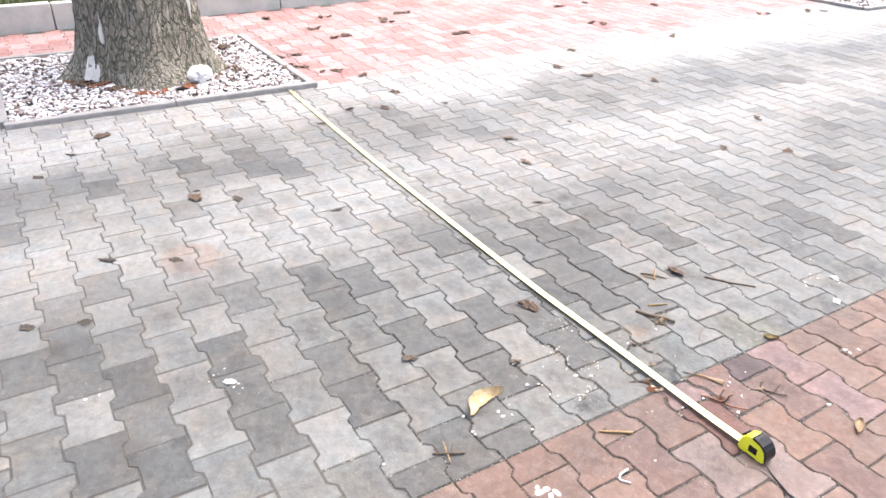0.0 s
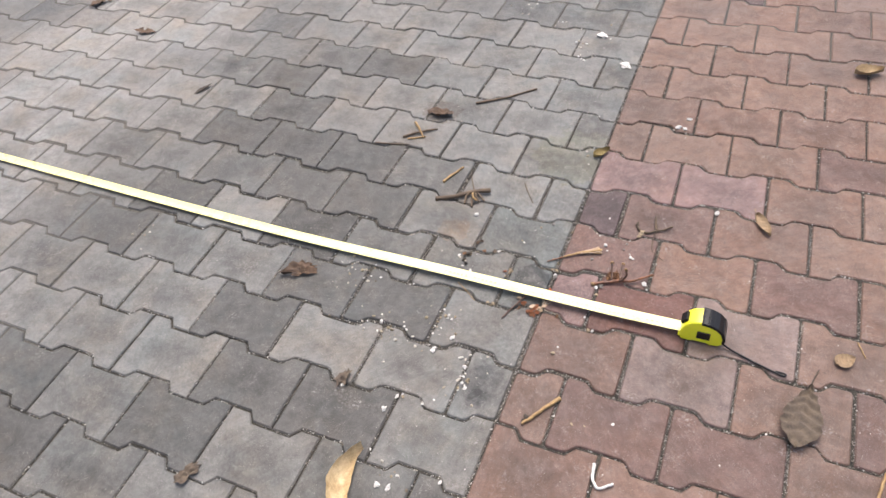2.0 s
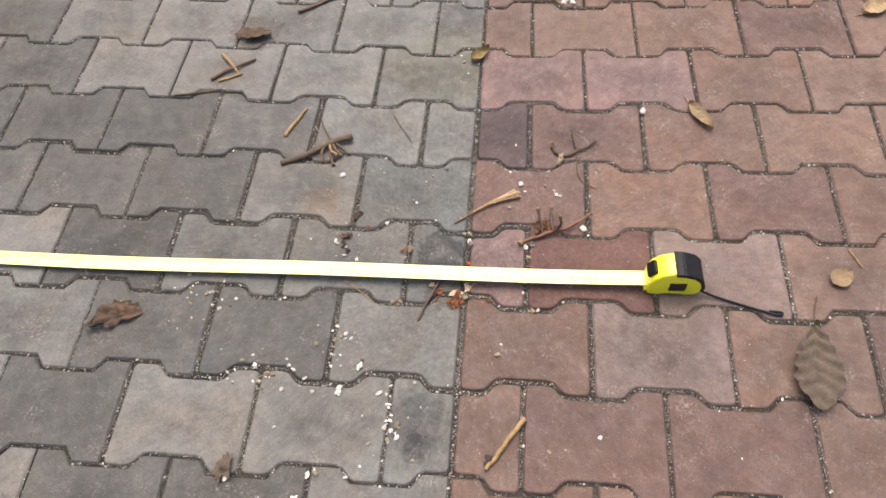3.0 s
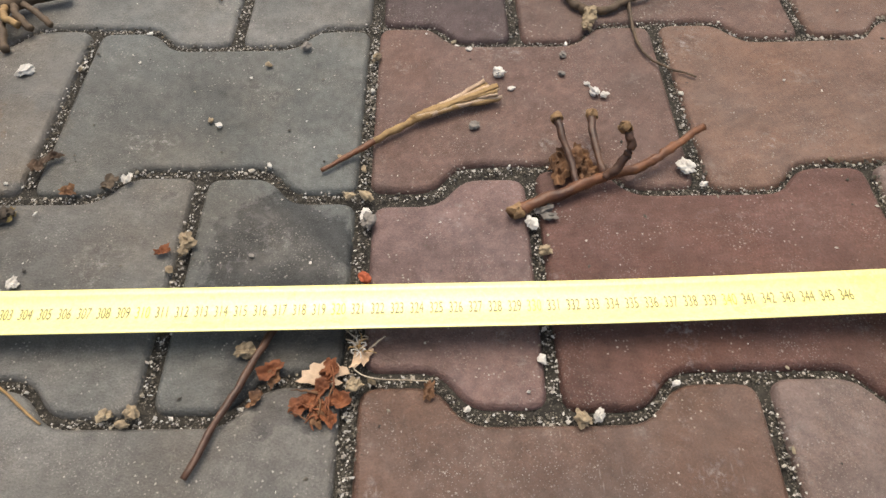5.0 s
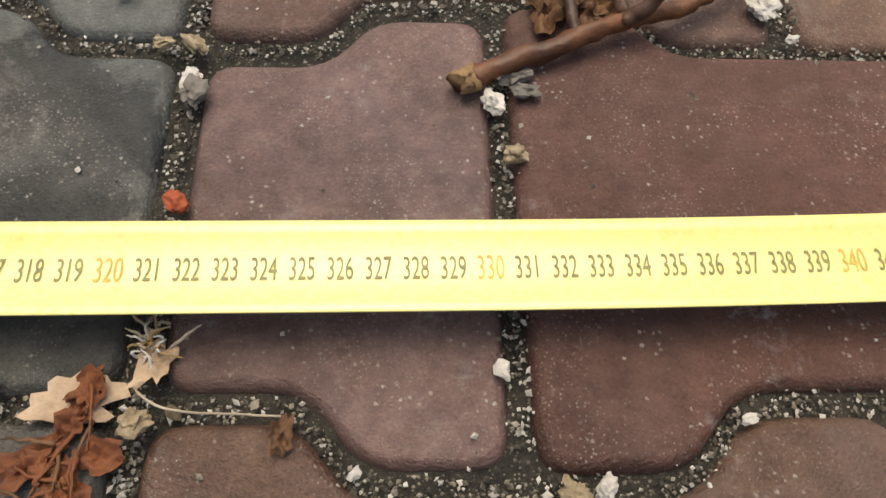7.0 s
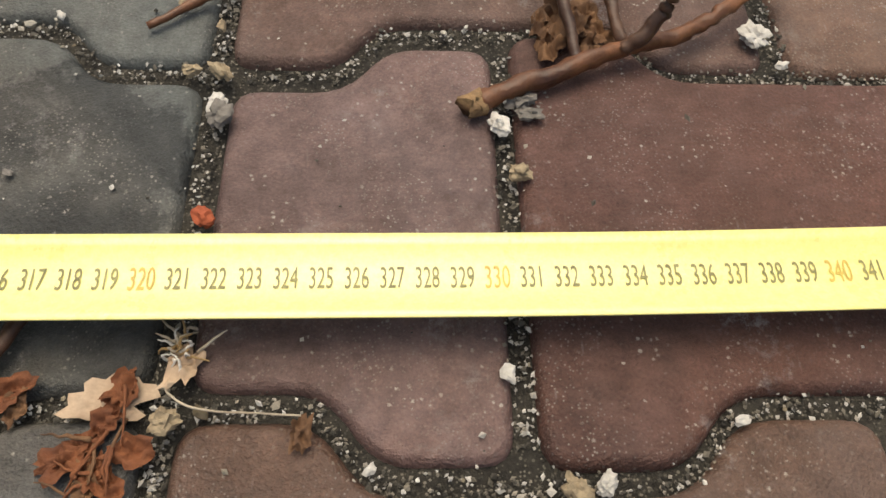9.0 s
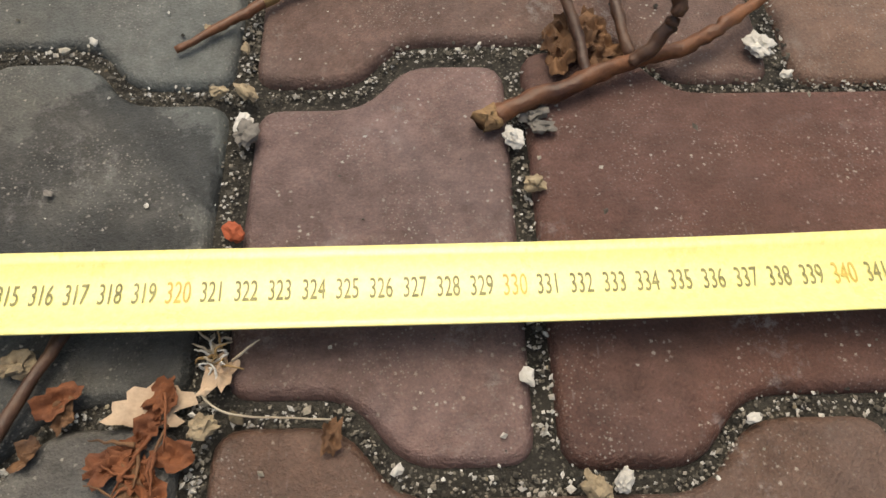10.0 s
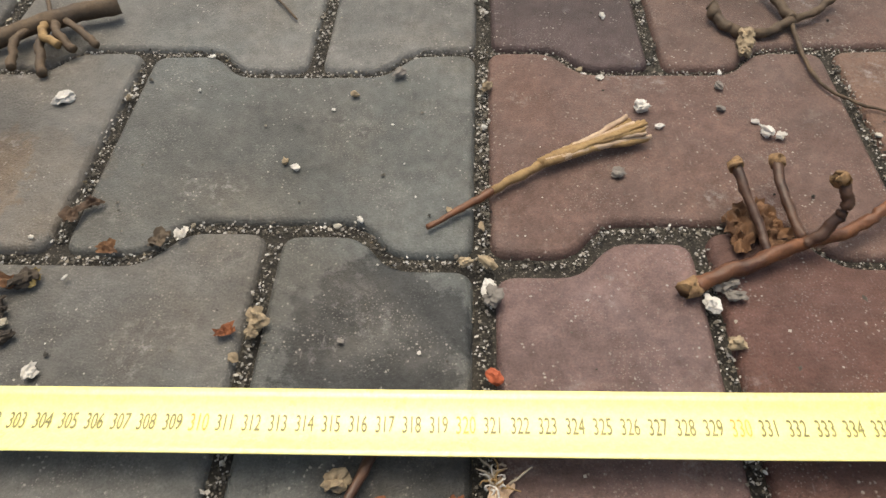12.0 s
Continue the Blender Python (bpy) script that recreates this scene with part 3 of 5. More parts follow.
def lumps(name, places, sizes, material, base=(ICO_V, ICO_F), flat=0.6, parent=None):
    """Many small stones in one mesh, each of its own shape."""
    gen = np.random.default_rng(len(places))
    bv, bf = base
    verts, faces = [], []
    for k, (p, s) in enumerate(zip(places, sizes)):
        a = gen.uniform(0, 2 * math.pi)
        q = bv * gen.uniform(0.7, 1.3, (len(bv), 1)) * np.array([gen.uniform(0.8, 1.4), gen.uniform(0.6, 1.0), flat * gen.uniform(0.7, 1.2)]) * s
        q = q @ np.array([[math.cos(a), math.sin(a), 0], [-math.sin(a), math.cos(a), 0], [0, 0, 1]]) + np.array(p)
        verts.extend(q.tolist())
        n = k * len(bv)
        faces.extend([(i + n, j + n, l + n) for i, j, l in bf])
    return tagged(raw(name, verts, faces, material, parent), kind="stuff")


TRUNK = Vector((-4.30, -0.65, 0))
gen = np.random.default_rng(3)
places, sizes = [], []
while len(places) < 6200:
    x, y = gen.uniform(-4.94, -3.44), gen.uniform(-1.57, 0.18)
    d = math.hypot(x - TRUNK.x, y - TRUNK.y)
    if d > 0.40:
        s = gen.uniform(0.008, 0.0165)
        places.append((x, y, 0.012 + gen.uniform(0, 0.012)))
        sizes.append(s)
tagged(lumps("gravel", places, sizes, GRAVEL), "pale rounded gravel in the tree's bed", "gravel")
places = [(gen.uniform(-4.94, -3.44), gen.uniform(6.49, 8.24), 0.012 + gen.uniform(0, 0.012)) for _ in range(2600)]
sizes = [gen.uniform(0.010, 0.020) for _ in places]
tagged(lumps("gravel", places, sizes, GRAVEL), "pale rounded gravel in the farther tree pit", "gravel")

# ---- tree ----
BARK = Nodes("bark")
q = BARK.local()
stretch = BARK.node("ShaderNodeMapping")
stretch.inputs["Scale"].default_value = (1, 1, 0.32)
BARK.link(q, stretch.inputs["Vector"])
crack = BARK.node("ShaderNodeTexVoronoi", Scale=27.0)
crack.feature = "DISTANCE_TO_EDGE"
warp = BARK.mix(0.2, stretch.outputs["Vector"], BARK.node("ShaderNodeTexNoise", Scale=9.0, Detail=5.0).outputs["Color"], "ADD")
BARK.link(warp, crack.inputs["Vector"])
gap = BARK.math("MULTIPLY", BARK.ramp(crack.outputs["Distance"], (0.015, 0.0), (0.11, 1.0)), BARK.ramp(BARK.noise(stretch.outputs["Vector"], 60.0, 6.0, 0.75), (0.36, 0.45), (0.54, 1.0)))
bark_c = BARK.mix(gap, (0.075, 0.078, 0.052), BARK.ramp(BARK.noise(q, 9.0, 5.0, 0.7), (0.3, (0.2, 0.17, 0.135)), (0.55, (0.31, 0.275, 0.22)), (0.75, (0.42, 0.385, 0.32))))
bark_c = BARK.mix(0.5, bark_c, BARK.ramp(BARK.noise(q, 90.0, 3.0), (0.3, 0.3), (0.7, 0.7)), "OVERLAY")
BARK.bump(BARK.math("ADD", gap, BARK.math("MULTIPLY", BARK.noise(q, 70.0, 4.0), 0.6)), 0.9, 0.02)
BARK = BARK.done(BARK.mix(1.0, bark_c, 1.3, "MULTIPLY"), 0.9)
PALE_WOOD = mottled("bare_pale_wood", (0.55, 0.52, 0.46), (0.75, 0.73, 0.68), 14.0, 0.8, 0.4)
LEAF = mottled("dry_brown_leaf", (0.045, 0.028, 0.018), (0.12, 0.072, 0.042), 25.0, 0.75, 0.3, 250.0, 0.001)
TAN_LEAF = mottled("tan_leaf", (0.25, 0.175, 0.09), (0.43, 0.325, 0.19), 25.0, 0.7, 0.3, 250.0, 0.001)
SKELETON_LEAF = mottled("grey_brown_leaf", (0.055, 0.04, 0.03), (0.13, 0.1, 0.07), 60.0, 0.8, 0.5, 250.0, 0.001)
PALE_LEAF = mottled("pale_yellow_leaf", (0.34, 0.23, 0.15), (0.55, 0.42, 0.30), 60.0, 0.65, 0.3, 250.0, 0.001)
CREAM_LEAF = mottled("cream_leaf", (0.30, 0.20, 0.09), (0.66, 0.52, 0.31), 40.0, 0.6, 0.3, 250.0, 0.001)
HUSK = mottled("pale_husk", (0.3, 0.24, 0.17), (0.52, 0.46, 0.36), 60.0, 0.7, 0.4, 250.0, 0.001)
DULL_LEAF = mottled("dull_tan_leaf", (0.15, 0.1, 0.055), (0.3, 0.21, 0.12), 60.0, 0.7, 0.4, 250.0, 0.001)
OLIVE_LEAF = mottled("olive_leaf", (0.14, 0.1, 0.035), (0.26, 0.2, 0.07), 30.0, 0.7, 0.3, 250.0, 0.001)
GREEN = piecewise("grass_blade", (0.0, (0.07, 0.10, 0.025)), (0.6, (0.12, 0.16, 0.045)), (1.0, (0.24, 0.24, 0.09)))
HEDGE_GREEN = piecewise("hedge_leaf", (0.0, (0.015, 0.03, 0.012)), (1.0, (0.045, 0.075, 0.025)))


def trunk_radius(w, z):
    """The trunk's radius at an angle and a height: buttressed at its foot."""
    foot = math.exp(-max(z, -0.1) / 0.14)
    ribs = 0.5 + 0.5 * math.cos(5 * w + 0.9) + 0.35 * math.cos(3 * w - 0.6)
    r = 0.38 - 0.02 * z + foot * (0.10 + 0.13 * ribs)
    p = Vector((math.cos(w) * 3.2, math.sin(w) * 3.2, z * 1.1))
    return r + 0.03 * noise.noise(p) + 0.012 * noise.noise(p * Vector((4, 4, 1)).x) + 0.014 * noise.noise(Vector((p.x * 7, p.y * 7, z * 5))) + 0.009 * noise.noise(Vector((p.x * 13, p.y * 13, z * 16)))


def trunk_axis(z):
    return TRUNK + Vector((-0.02 * z, -0.03 * z, z))


tree = tagged(new("tree"), "old tree with cracked grey-brown bark and a flared foot", "tree")
heights = [-0.06 + 0.9 * k / 45 for k in range(46)] + [0.95 + 0.15 * k for k in range(16)]
around = 120
verts = [trunk_axis(z) + Vector((math.cos(w), math.sin(w), 0)) * trunk_radius(w, z) for z in heights for w in (2 * math.pi * s / around for s in range(around))]
faces = [(k * around + s, k * around + (s + 1) % around, (k + 1) * around + (s + 1) % around, (k + 1) * around + s) for k in range(len(heights) - 1) for s in range(around)]
raw("trunk", verts, faces, BARK, tree, True)


def bare_patch(w0, z0, dw, dz, seed):
    """A patch of bare wood that lies on the bark."""
    n, verts, faces = 10, [], []
    for i in range(n + 1):
        for j in range(13):
            a = 2 * math.pi * j / 12
            s = i / n * (1 + 0.25 * math.sin(3 * a + seed) + 0.12 * math.sin(5 * a))
            w, z = w0 + dw * s * math.cos(a), z0 + dz * s * math.sin(a)
            verts.append(trunk_axis(z) + Vector((math.cos(w), math.sin(w), 0)) * (trunk_radius(w, z) + 0.005 * (1 - (i / n) ** 4)))
    for i in range(n):
        for j in range(12):
            a = i * 13 + j
            faces.append((a, a + 13, a + 14, a + 1))
    raw("bare_patch", verts, faces, PALE_WOOD, tree, True)


bare_patch(radians(-60), 0.06, 0.11, 0.13, 1)
bare_patch(radians(52), 0.62, 0.09, 0.22, 2)
bare_patch(radians(-22), 0.66, 0.16, 0.06, 3)
bare_patch(radians(-48), 0.34, 0.035, 0.10, 4)
limb_rng = random.Random(5)
tips = []
for k in range(7):
    w = 2 * math.pi * k / 7 + limb_rng.uniform(-0.3, 0.3)
    start = trunk_axis(2.7 + 0.08 * k)
    out = Vector((math.cos(w), math.sin(w), 0))
    pts = [start, start + out * 0.5 + Vector((0, 0, 0.7)), start + out * 1.2 + Vector((0, 0, 1.5)), start + out * 1.9 + Vector((0, 0, 2.6 + limb_rng.uniform(0, 0.8)))]
    path = smooth_path(pts, 5)
    raw("limb", *tube(path, [0.17 * (1 - 0.85 * i / (len(path) - 1)) for i in range(len(path))], 9), BARK, tree, True)
    for i in range(5, len(path), 2):
        b = path[i]
        for _ in range(2):
            d = Vector((limb_rng.uniform(-1, 1), limb_rng.uniform(-1, 1), limb_rng.uniform(0.2, 1.0)))
            tw = smooth_path([b, b + d * 0.35, b + d * 0.75 + Vector((0, 0, 0.15))], 3)
            raw("branch", *tube(tw, [0.03 * (1 - 0.8 * j / (len(tw) - 1)) for j in range(len(tw))], 5), BARK, tree)
            tips.append(tw[-1])
verts, faces = [], []
for p in tips:
    for _ in range(14):
        c = p + Vector((limb_rng.gauss(0, 0.22), limb_rng.gauss(0, 0.22), limb_rng.gauss(0, 0.2)))
        a = Vector((limb_rng.uniform(-1, 1), limb_rng.uniform(-1, 1), limb_rng.uniform(-1, 0.2))).normalized() * 0.07
        b = a.cross(Vector((limb_rng.uniform(-1, 1), limb_rng.uniform(-1, 1), 1))).normalized() * 0.03
        n = len(verts)
        verts += [c - a, c + b + Vector((0, 0, 0.008)), c + a, c - b + Vector((0, 0, 0.008))]
        faces += [(n, n + 1, n + 2), (n, n + 2, n + 3)]
tagged(raw("crown", verts, faces, TAN_LEAF, tree), "sparse autumn leaves")

# ---- low wall, grass bank and fence behind the rose paving ----
def wall_x(y):
    return -5.984 - 0.0515 * y


wall = tagged(new("wall_low"), "low wall of pale concrete blocks along the paving", "wall", kind="structure")
lean = Matrix.Rotation(math.atan(0.0515), 4, "Z")
for k in range(16):
    y = -3.6 + 1.008 * k
    bm = bmesh.new()
    box(bm, (0.10, 1.0, 0.36), (0, 0, 0), 0.008)
    ob = part("block", bm, WALL, wall)
    ob.matrix_basis = Matrix.Translation((wall_x(y) - 0.05, y, 0.035 + 0.003 * (k % 3))) @ lean
bank = bmesh.new()
bmesh.ops.create_grid(bank, x_segments=20, y_segments=40, size=1)
for v in bank.verts:
    y = 4.5 + 9.5 * v.co.y
    x = wall_x(y) - 0.1 - 3.0 * (v.co.x + 1)
    v.co = Vector((x, y, 0.16 + 0.03 * noise.noise(Vector((x, y, 0)) * 2)))
tagged(link_mesh("bank", bank, EARTH), "earth bank behind the low wall", "ground", kind="structure")
gen = np.random.default_rng(11)
verts, faces = [], []
for _ in range(9000):
    y = gen.uniform(-3.5, 5.5)
    x = wall_x(y) - 0.13 - gen.uniform(0, 1.0) ** 1.5 * 1.4
    h, a = gen.uniform(0.03, 0.10), gen.uniform(0, 2 * math.pi)
    dx, dy = 0.004 * math.cos(a), 0.004 * math.sin(a)
    bx, by = gen.uniform(-0.04, 0.04, 2)
    n = len(verts)
    verts += [(x - dx, y - dy, 0.15), (x + dx, y + dy, 0.15), (x + bx * 0.4 + dx * 0.7, y + by * 0.4 + dy * 0.7, 0.16 + h * 0.6), (x + bx, y + by, 0.16 + h)]
    faces += [(n, n + 1, n + 2), (n, n + 2, n + 3)]
tagged(raw("grass", verts, faces, GREEN), "short green grass with yellowed blades on the bank", "grass", kind="stuff")

fence = tagged(new("fence"), "galvanised chain-link fence on thin steel posts", "fence")
ZINC = mottled("zinc_wire", (0.38, 0.39, 0.38), (0.55, 0.56, 0.55), 30.0, 0.5, 0.1, 200.0, 0.0005, 0.6)
verts, faces = [], []
for k in range(96):
    y = -3.4 + 0.055 * k
    for side in (0, 1):
        pts = []
        for i in range(25):
            yy = y + (0.055 if (i + side) % 2 else 0.0)
            pts.append((wall_x(yy) - 0.5 + (0.002 if side else -0.002), yy, 0.20 + 0.055 * i))
        v, f = tube(pts, [0.0018] * len(pts), 4, False)
        faces += [tuple(i + len(verts) for i in q) for q in f]
        verts += v
tagged(raw("mesh", verts, faces, ZINC, fence), "diamond wire mesh")
for k in range(3):
    y = -3.0 + 2.4 * k
    raw("post", *tube([(wall_x(y) - 0.52, y, 0.1), (wall_x(y) - 0.52, y, 1.6)], [0.024, 0.024], 12), ZINC, fence, True)
gen = np.random.default_rng(12)
verts, faces = [], []
for _ in range(9000):
    y = gen.uniform(-4, 6)
    c = Vector((wall_x(y) - 1.5 - gen.uniform(0, 0.7), y, 0.2 + gen.uniform(0, 1) ** 0.8 * (1.5 + 0.3 * math.sin(3 * y))))
    a = Vector(gen.normal(0, 1, 3)).normalized() * 0.05
    b = a.cross(Vector(gen.normal(0, 1, 3))).normalized() * 0.028
    n = len(verts)
    verts += [c - a, c + b, c + a, c - b]
    faces += [(n, n + 1, n + 2, n + 3)]
tagged(raw("hedge", verts, faces, HEDGE_GREEN), "dense dark green hedge behind the fence", "hedge", kind="stuff")

# ---- valve cover in the paving ----
cover = tagged(new("valve_cover"), "small round cast-iron valve cover set in the paving", "cover")
bm = bmesh.new()
bmesh.ops.create_cone(bm, segments=32, radius1=0.12, radius2=0.115, depth=0.02, cap_ends=True)
bmesh.ops.translate(bm, vec=(-2.041, 3.341, -0.0085), verts=bm.verts)
part("rim", bm, IRON, cover)
bm = bmesh.new()
bmesh.ops.create_cone(bm, segments=32, radius1=0.095, radius2=0.09, depth=0.012, cap_ends=True)
bmesh.ops.translate(bm, vec=(-2.041, 3.341, -0.003), verts=bm.verts)
part("lid", bm, IRON, cover)

# ---- litter on the paving ----
TWIG = mottled("brown_leaf_stalk", (0.05, 0.019, 0.011), (0.225, 0.092, 0.040), 45.0, 0.45, 0.4, 400.0, 0.001)
GREY_TWIG = mottled("weathered_stalk", (0.05, 0.034, 0.023), (0.13, 0.09, 0.055), 60.0, 0.7, 0.4, 400.0, 0.001)
STRAW = mottled("straw_stalk", (0.2, 0.12, 0.05), (0.38, 0.255, 0.115), 80.0, 0.7, 0.5, 500.0, 0.001)
RUST = mottled("rust_brown_fibre", (0.12, 0.04, 0.018), (0.24, 0.085, 0.033), 70.0, 0.8, 0.5, 500.0, 0.001)
WHITE_STONE = mottled("pale_stone", (0.45, 0.43, 0.39), (0.68, 0.66, 0.62), 120.0, 0.8, 0.4, 400.0, 0.001)
BUFF_STONE = mottled("buff_crumb", (0.18, 0.135, 0.085), (0.42, 0.34, 0.225), 120.0, 0.85, 0.5, 400.0, 0.001)
GREY_STONE = mottled("grey_crumb", (0.13, 0.12, 0.105), (0.24, 0.22, 0.2), 120.0, 0.85, 0.5, 400.0, 0.001)
BRICK = mottled("red_brick_chip", (0.3, 0.068, 0.03), (0.4, 0.1, 0.045), 120.0, 0.85, 0.4, 400.0, 0.001)
DARK_CRUMB = mottled("dark_crumb", (0.02, 0.015, 0.012), (0.07, 0.055, 0.04), 120.0, 0.85, 0.5, 400.0, 0.001)
DARK_TWIG = mottled("purplish_brown_shoot", (0.028, 0.014, 0.012), (0.12, 0.06, 0.035), 60.0, 0.45, 0.4, 400.0, 0.001)
BROWN_SCRAP = mottled("brown_scrap", (0.07, 0.034, 0.018), (0.24, 0.125, 0.06), 70.0, 0.8, 0.5, 500.0, 0.001)
BROKEN_WOOD = mottled("broken_stalk_end", (0.16, 0.09, 0.045), (0.34, 0.22, 0.11), 300.0, 0.8, 0.5, 700.0, 0.001)
litter = random.Random(21)


def pebble(x, y, r, material, label, flat=0.6, name="pebble", z=0.0, rugged=1.0):
    """One small irregular stone or crumb, on the ground."""
    bm = bmesh.new()
    bmesh.ops.create_icosphere(bm, subdivisions=3 if r > 0.0025 else 2, radius=r)
    off = Vector((litter.uniform(0, 50), litter.uniform(0, 50), litter.uniform(0, 50)))
    sx, sy = litter.uniform(0.95, 1.3), litter.uniform(0.7, 0.95)
    for v in bm.verts:
        v.co *= 1 + 0.75 * rugged * noise.noise(v.co / r * 1.3 + off) + 0.5 * rugged * noise.noise(v.co / r * 3.1 + off)
        v.co = Vector((v.co.x * sx, v.co.y * sy, v.co.z * flat))
    low = min(v.co.z for v in bm.verts)
    for v in bm.verts:
        v.co.z -= low
    ob = link_mesh(name, bm, material)
    ob.matrix_basis = pose(x, y, z - 0.0005, 0, 0, litter.uniform(0, 360))
    return tagged(ob, label, name.replace("_", " "), "litter on the paving")


def stalk(name, lines, material, label, category="twig", sides=8):
    """A twig: a stem and its side shoots, each a tapered tube. lines: part, radius at both ends, points, and a material of its own."""
    top = tagged(new(name), label, category, "litter on the paving")
    for part_name, r0, r1, pts, *own in lines:
        path = smooth_path(pts, 9)
        n = len(path) - 1
        wob = litter.uniform(0, 9)
        radii = [(r0 + (r1 - r0) * k / n) * (1 + 0.05 * math.sin(k * 0.9 + wob)) for k in range(n + 1)]
        path = [p + Vector((noise.noise(Vector((k * 0.33, wob, 0))), noise.noise(Vector((k * 0.33, wob, 5))), 0)) * r0 * 0.5 for k, p in enumerate(path)]
        tv, tf = tube(path, radii, sides)
        tv = [v + Vector((noise.noise(v * 420), noise.noise(v * 420 + Vector((9, 0, 0))), noise.noise(v * 420 + Vector((0, 9, 0))))) * r0 * 0.32 for v in tv]
        raw(part_name, tv, tf, own[0] if own else material, top, True)
    return top


def fallen_leaf(x, y, length, width, turn, curl, material, label, stem=0.3, lobes=0, z=0.001, roll=0.0, bend=0.0, ribs=0.022, taper=0.75):
    """A dry leaf: a curled blade with raised side veins, and its stem."""
    top = tagged(new("fallen_leaf"), label, "leaf", "litter on the paving")
    n, w = 34, 10
    verts, faces = [], []
    seed = litter.uniform(0, 40)
    for i in range(n + 1):
        t = i / n
        half = width / 2 * (math.sin(math.pi * t ** taper) ** 0.8 + 0.02)
        if lobes:
            half *= 1 + 0.05 * math.sin(23 * t + seed) + 0.07 * math.sin(lobes * 2 * math.pi * t)
        for j in range(w + 1):
            s = -1 + 2 * j / w
            lift = curl * (s * s) * width * 0.5 + 0.25 * curl * length * (t - 0.4) ** 2 + 0.06 * width * noise.noise(Vector((t * 5, s * 2, seed)))
            vein = ribs * width * math.sin((t * 14 - abs(s) * 2.0) * math.pi)
            verts.append(((t - 0.5) * length, half * s * (1 - 0.25 * abs(curl)) + bend * (t - 0.5) ** 2, lift + vein + roll * s * width))
    for i in range(n):
        for j in range(w):
            a = i * (w + 1) + j
            faces.append((a, a + w + 1, a + w + 2, a + 1))
    low = min(v[2] for v in verts)
    verts = [(a, b, c - low) for a, b, c in verts]
    blade_ob = raw("blade", verts, faces, material, top, True)
    if stem:
        pts = smooth_path([(-0.5 * length, 0, verts[w // 2][2] * 0.6 + 0.001), (-0.5 * length - stem * length * 0.5, 0.02 * length, 0.002), (-0.5 * length - stem * length, 0.05 * length, 0.001)], 4)
        raw("stem", *tube(pts, [0.0012] * len(pts), 6), material, top, True)
    top.matrix_basis = pose(x, y, z, 0, 0, turn)
    return top


def leaf_scrap(x, y, size, turn, material, label, tall=0.35, z=0.0005):
    """A torn, crumpled scrap of dry leaf."""
    n, m, verts, faces = 8, 26, [(0, 0, 0)], []
    seed = litter.uniform(0, 60)
    for i in range(1, n + 1):
        for j in range(m):
            a = 2 * math.pi * j / m
            edge = 1 + 0.55 * noise.noise(Vector((math.cos(a) * 1.5, math.sin(a) * 1.5, seed))) + 0.45 * noise.noise(Vector((math.cos(a) * 3.5, math.sin(a) * 3.5, seed)))
            verts.append((math.cos(a) * edge * i / n * 0.62 * size, math.sin(a) * edge * i / n * 0.36 * size, 0))
    out = []
    for a, b, _ in verts:
        p = Vector((a / size * 5.0, b / size * 5.0, seed + 7))
        out.append((a, b, size * tall * (0.55 * noise.noise(p) + 0.35 * abs(noise.noise(p * 2.3)) + 1.1 * (b / size) ** 2)))
    low = min(v[2] for v in out)
    faces = [(0, 1 + j, 1 + (j + 1) % m) for j in range(m)]
    faces += [(1 + i * m + j, 1 + (i + 1) * m + j, 1 + (i + 1) * m + (j + 1) % m, 1 + i * m + (j + 1) % m) for i in range(n - 1) for j in range(m)]
    ob = raw("leaf_scrap", [(a, b, c - low) for a, b, c in out], faces, material, None, True)
    ob.matrix_basis = pose(x, y, z, litter.uniform(-12, 12), litter.uniform(-12, 12), turn)
    return tagged(ob, label, "leaf scrap", "litter on the paving")


# the bunch of broken stalks beside the joint, close to the tape
stalk("broken_stalk", [
    ("stem", 0.0036, 0.0022, [(0.0835, 0.040, 0.004), (0.106, 0.050, 0.006), (0.134, 0.0605, 0.0075), (0.160, 0.072, 0.0065), (0.178, 0.083, 0.009), (0.198, 0.098, 0.011)]),
    ("side_shoot", 0.0019, 0.0023, [(0.1185, 0.0560, 0.0065), (0.1150, 0.073, 0.012), (0.1085, 0.0955, 0.021)], DARK_TWIG),
    ("side_shoot", 0.0020, 0.0023, [(0.1340, 0.0640, 0.007), (0.1315, 0.082, 0.010), (0.1310, 0.1050, 0.0145)], DARK_TWIG),
    ("side_shoot", 0.0026, 0.0024, [(0.1340, 0.0605, 0.008), (0.1430, 0.0640, 0.017), (0.1460, 0.068, 0.028), (0.1430, 0.0735, 0.034)], DARK_TWIG),
    ("frayed_end", 0.0048, 0.0036, [(0.0805, 0.0385, 0.0035), (0.085, 0.0405, 0.004)], BROKEN_WOOD),
    ("bud_scar", 0.0036, 0.0034, [(0.1087, 0.0950, 0.0208), (0.1083, 0.0962, 0.0215)], BROKEN_WOOD),
    ("bud_scar", 0.0036, 0.0034, [(0.1312, 0.1045, 0.0143), (0.1310, 0.1058, 0.0147)], BROKEN_WOOD),
    ("bud_scar", 0.0038, 0.0036, [(0.1431, 0.0732, 0.0335), (0.1429, 0.0740, 0.0350)], BROKEN_WOOD),
], TWIG, "reddish-brown broken leaf stalk with upright shoots", "stalk", 10).matrix_basis = pose(0.003, -0.001, 0)
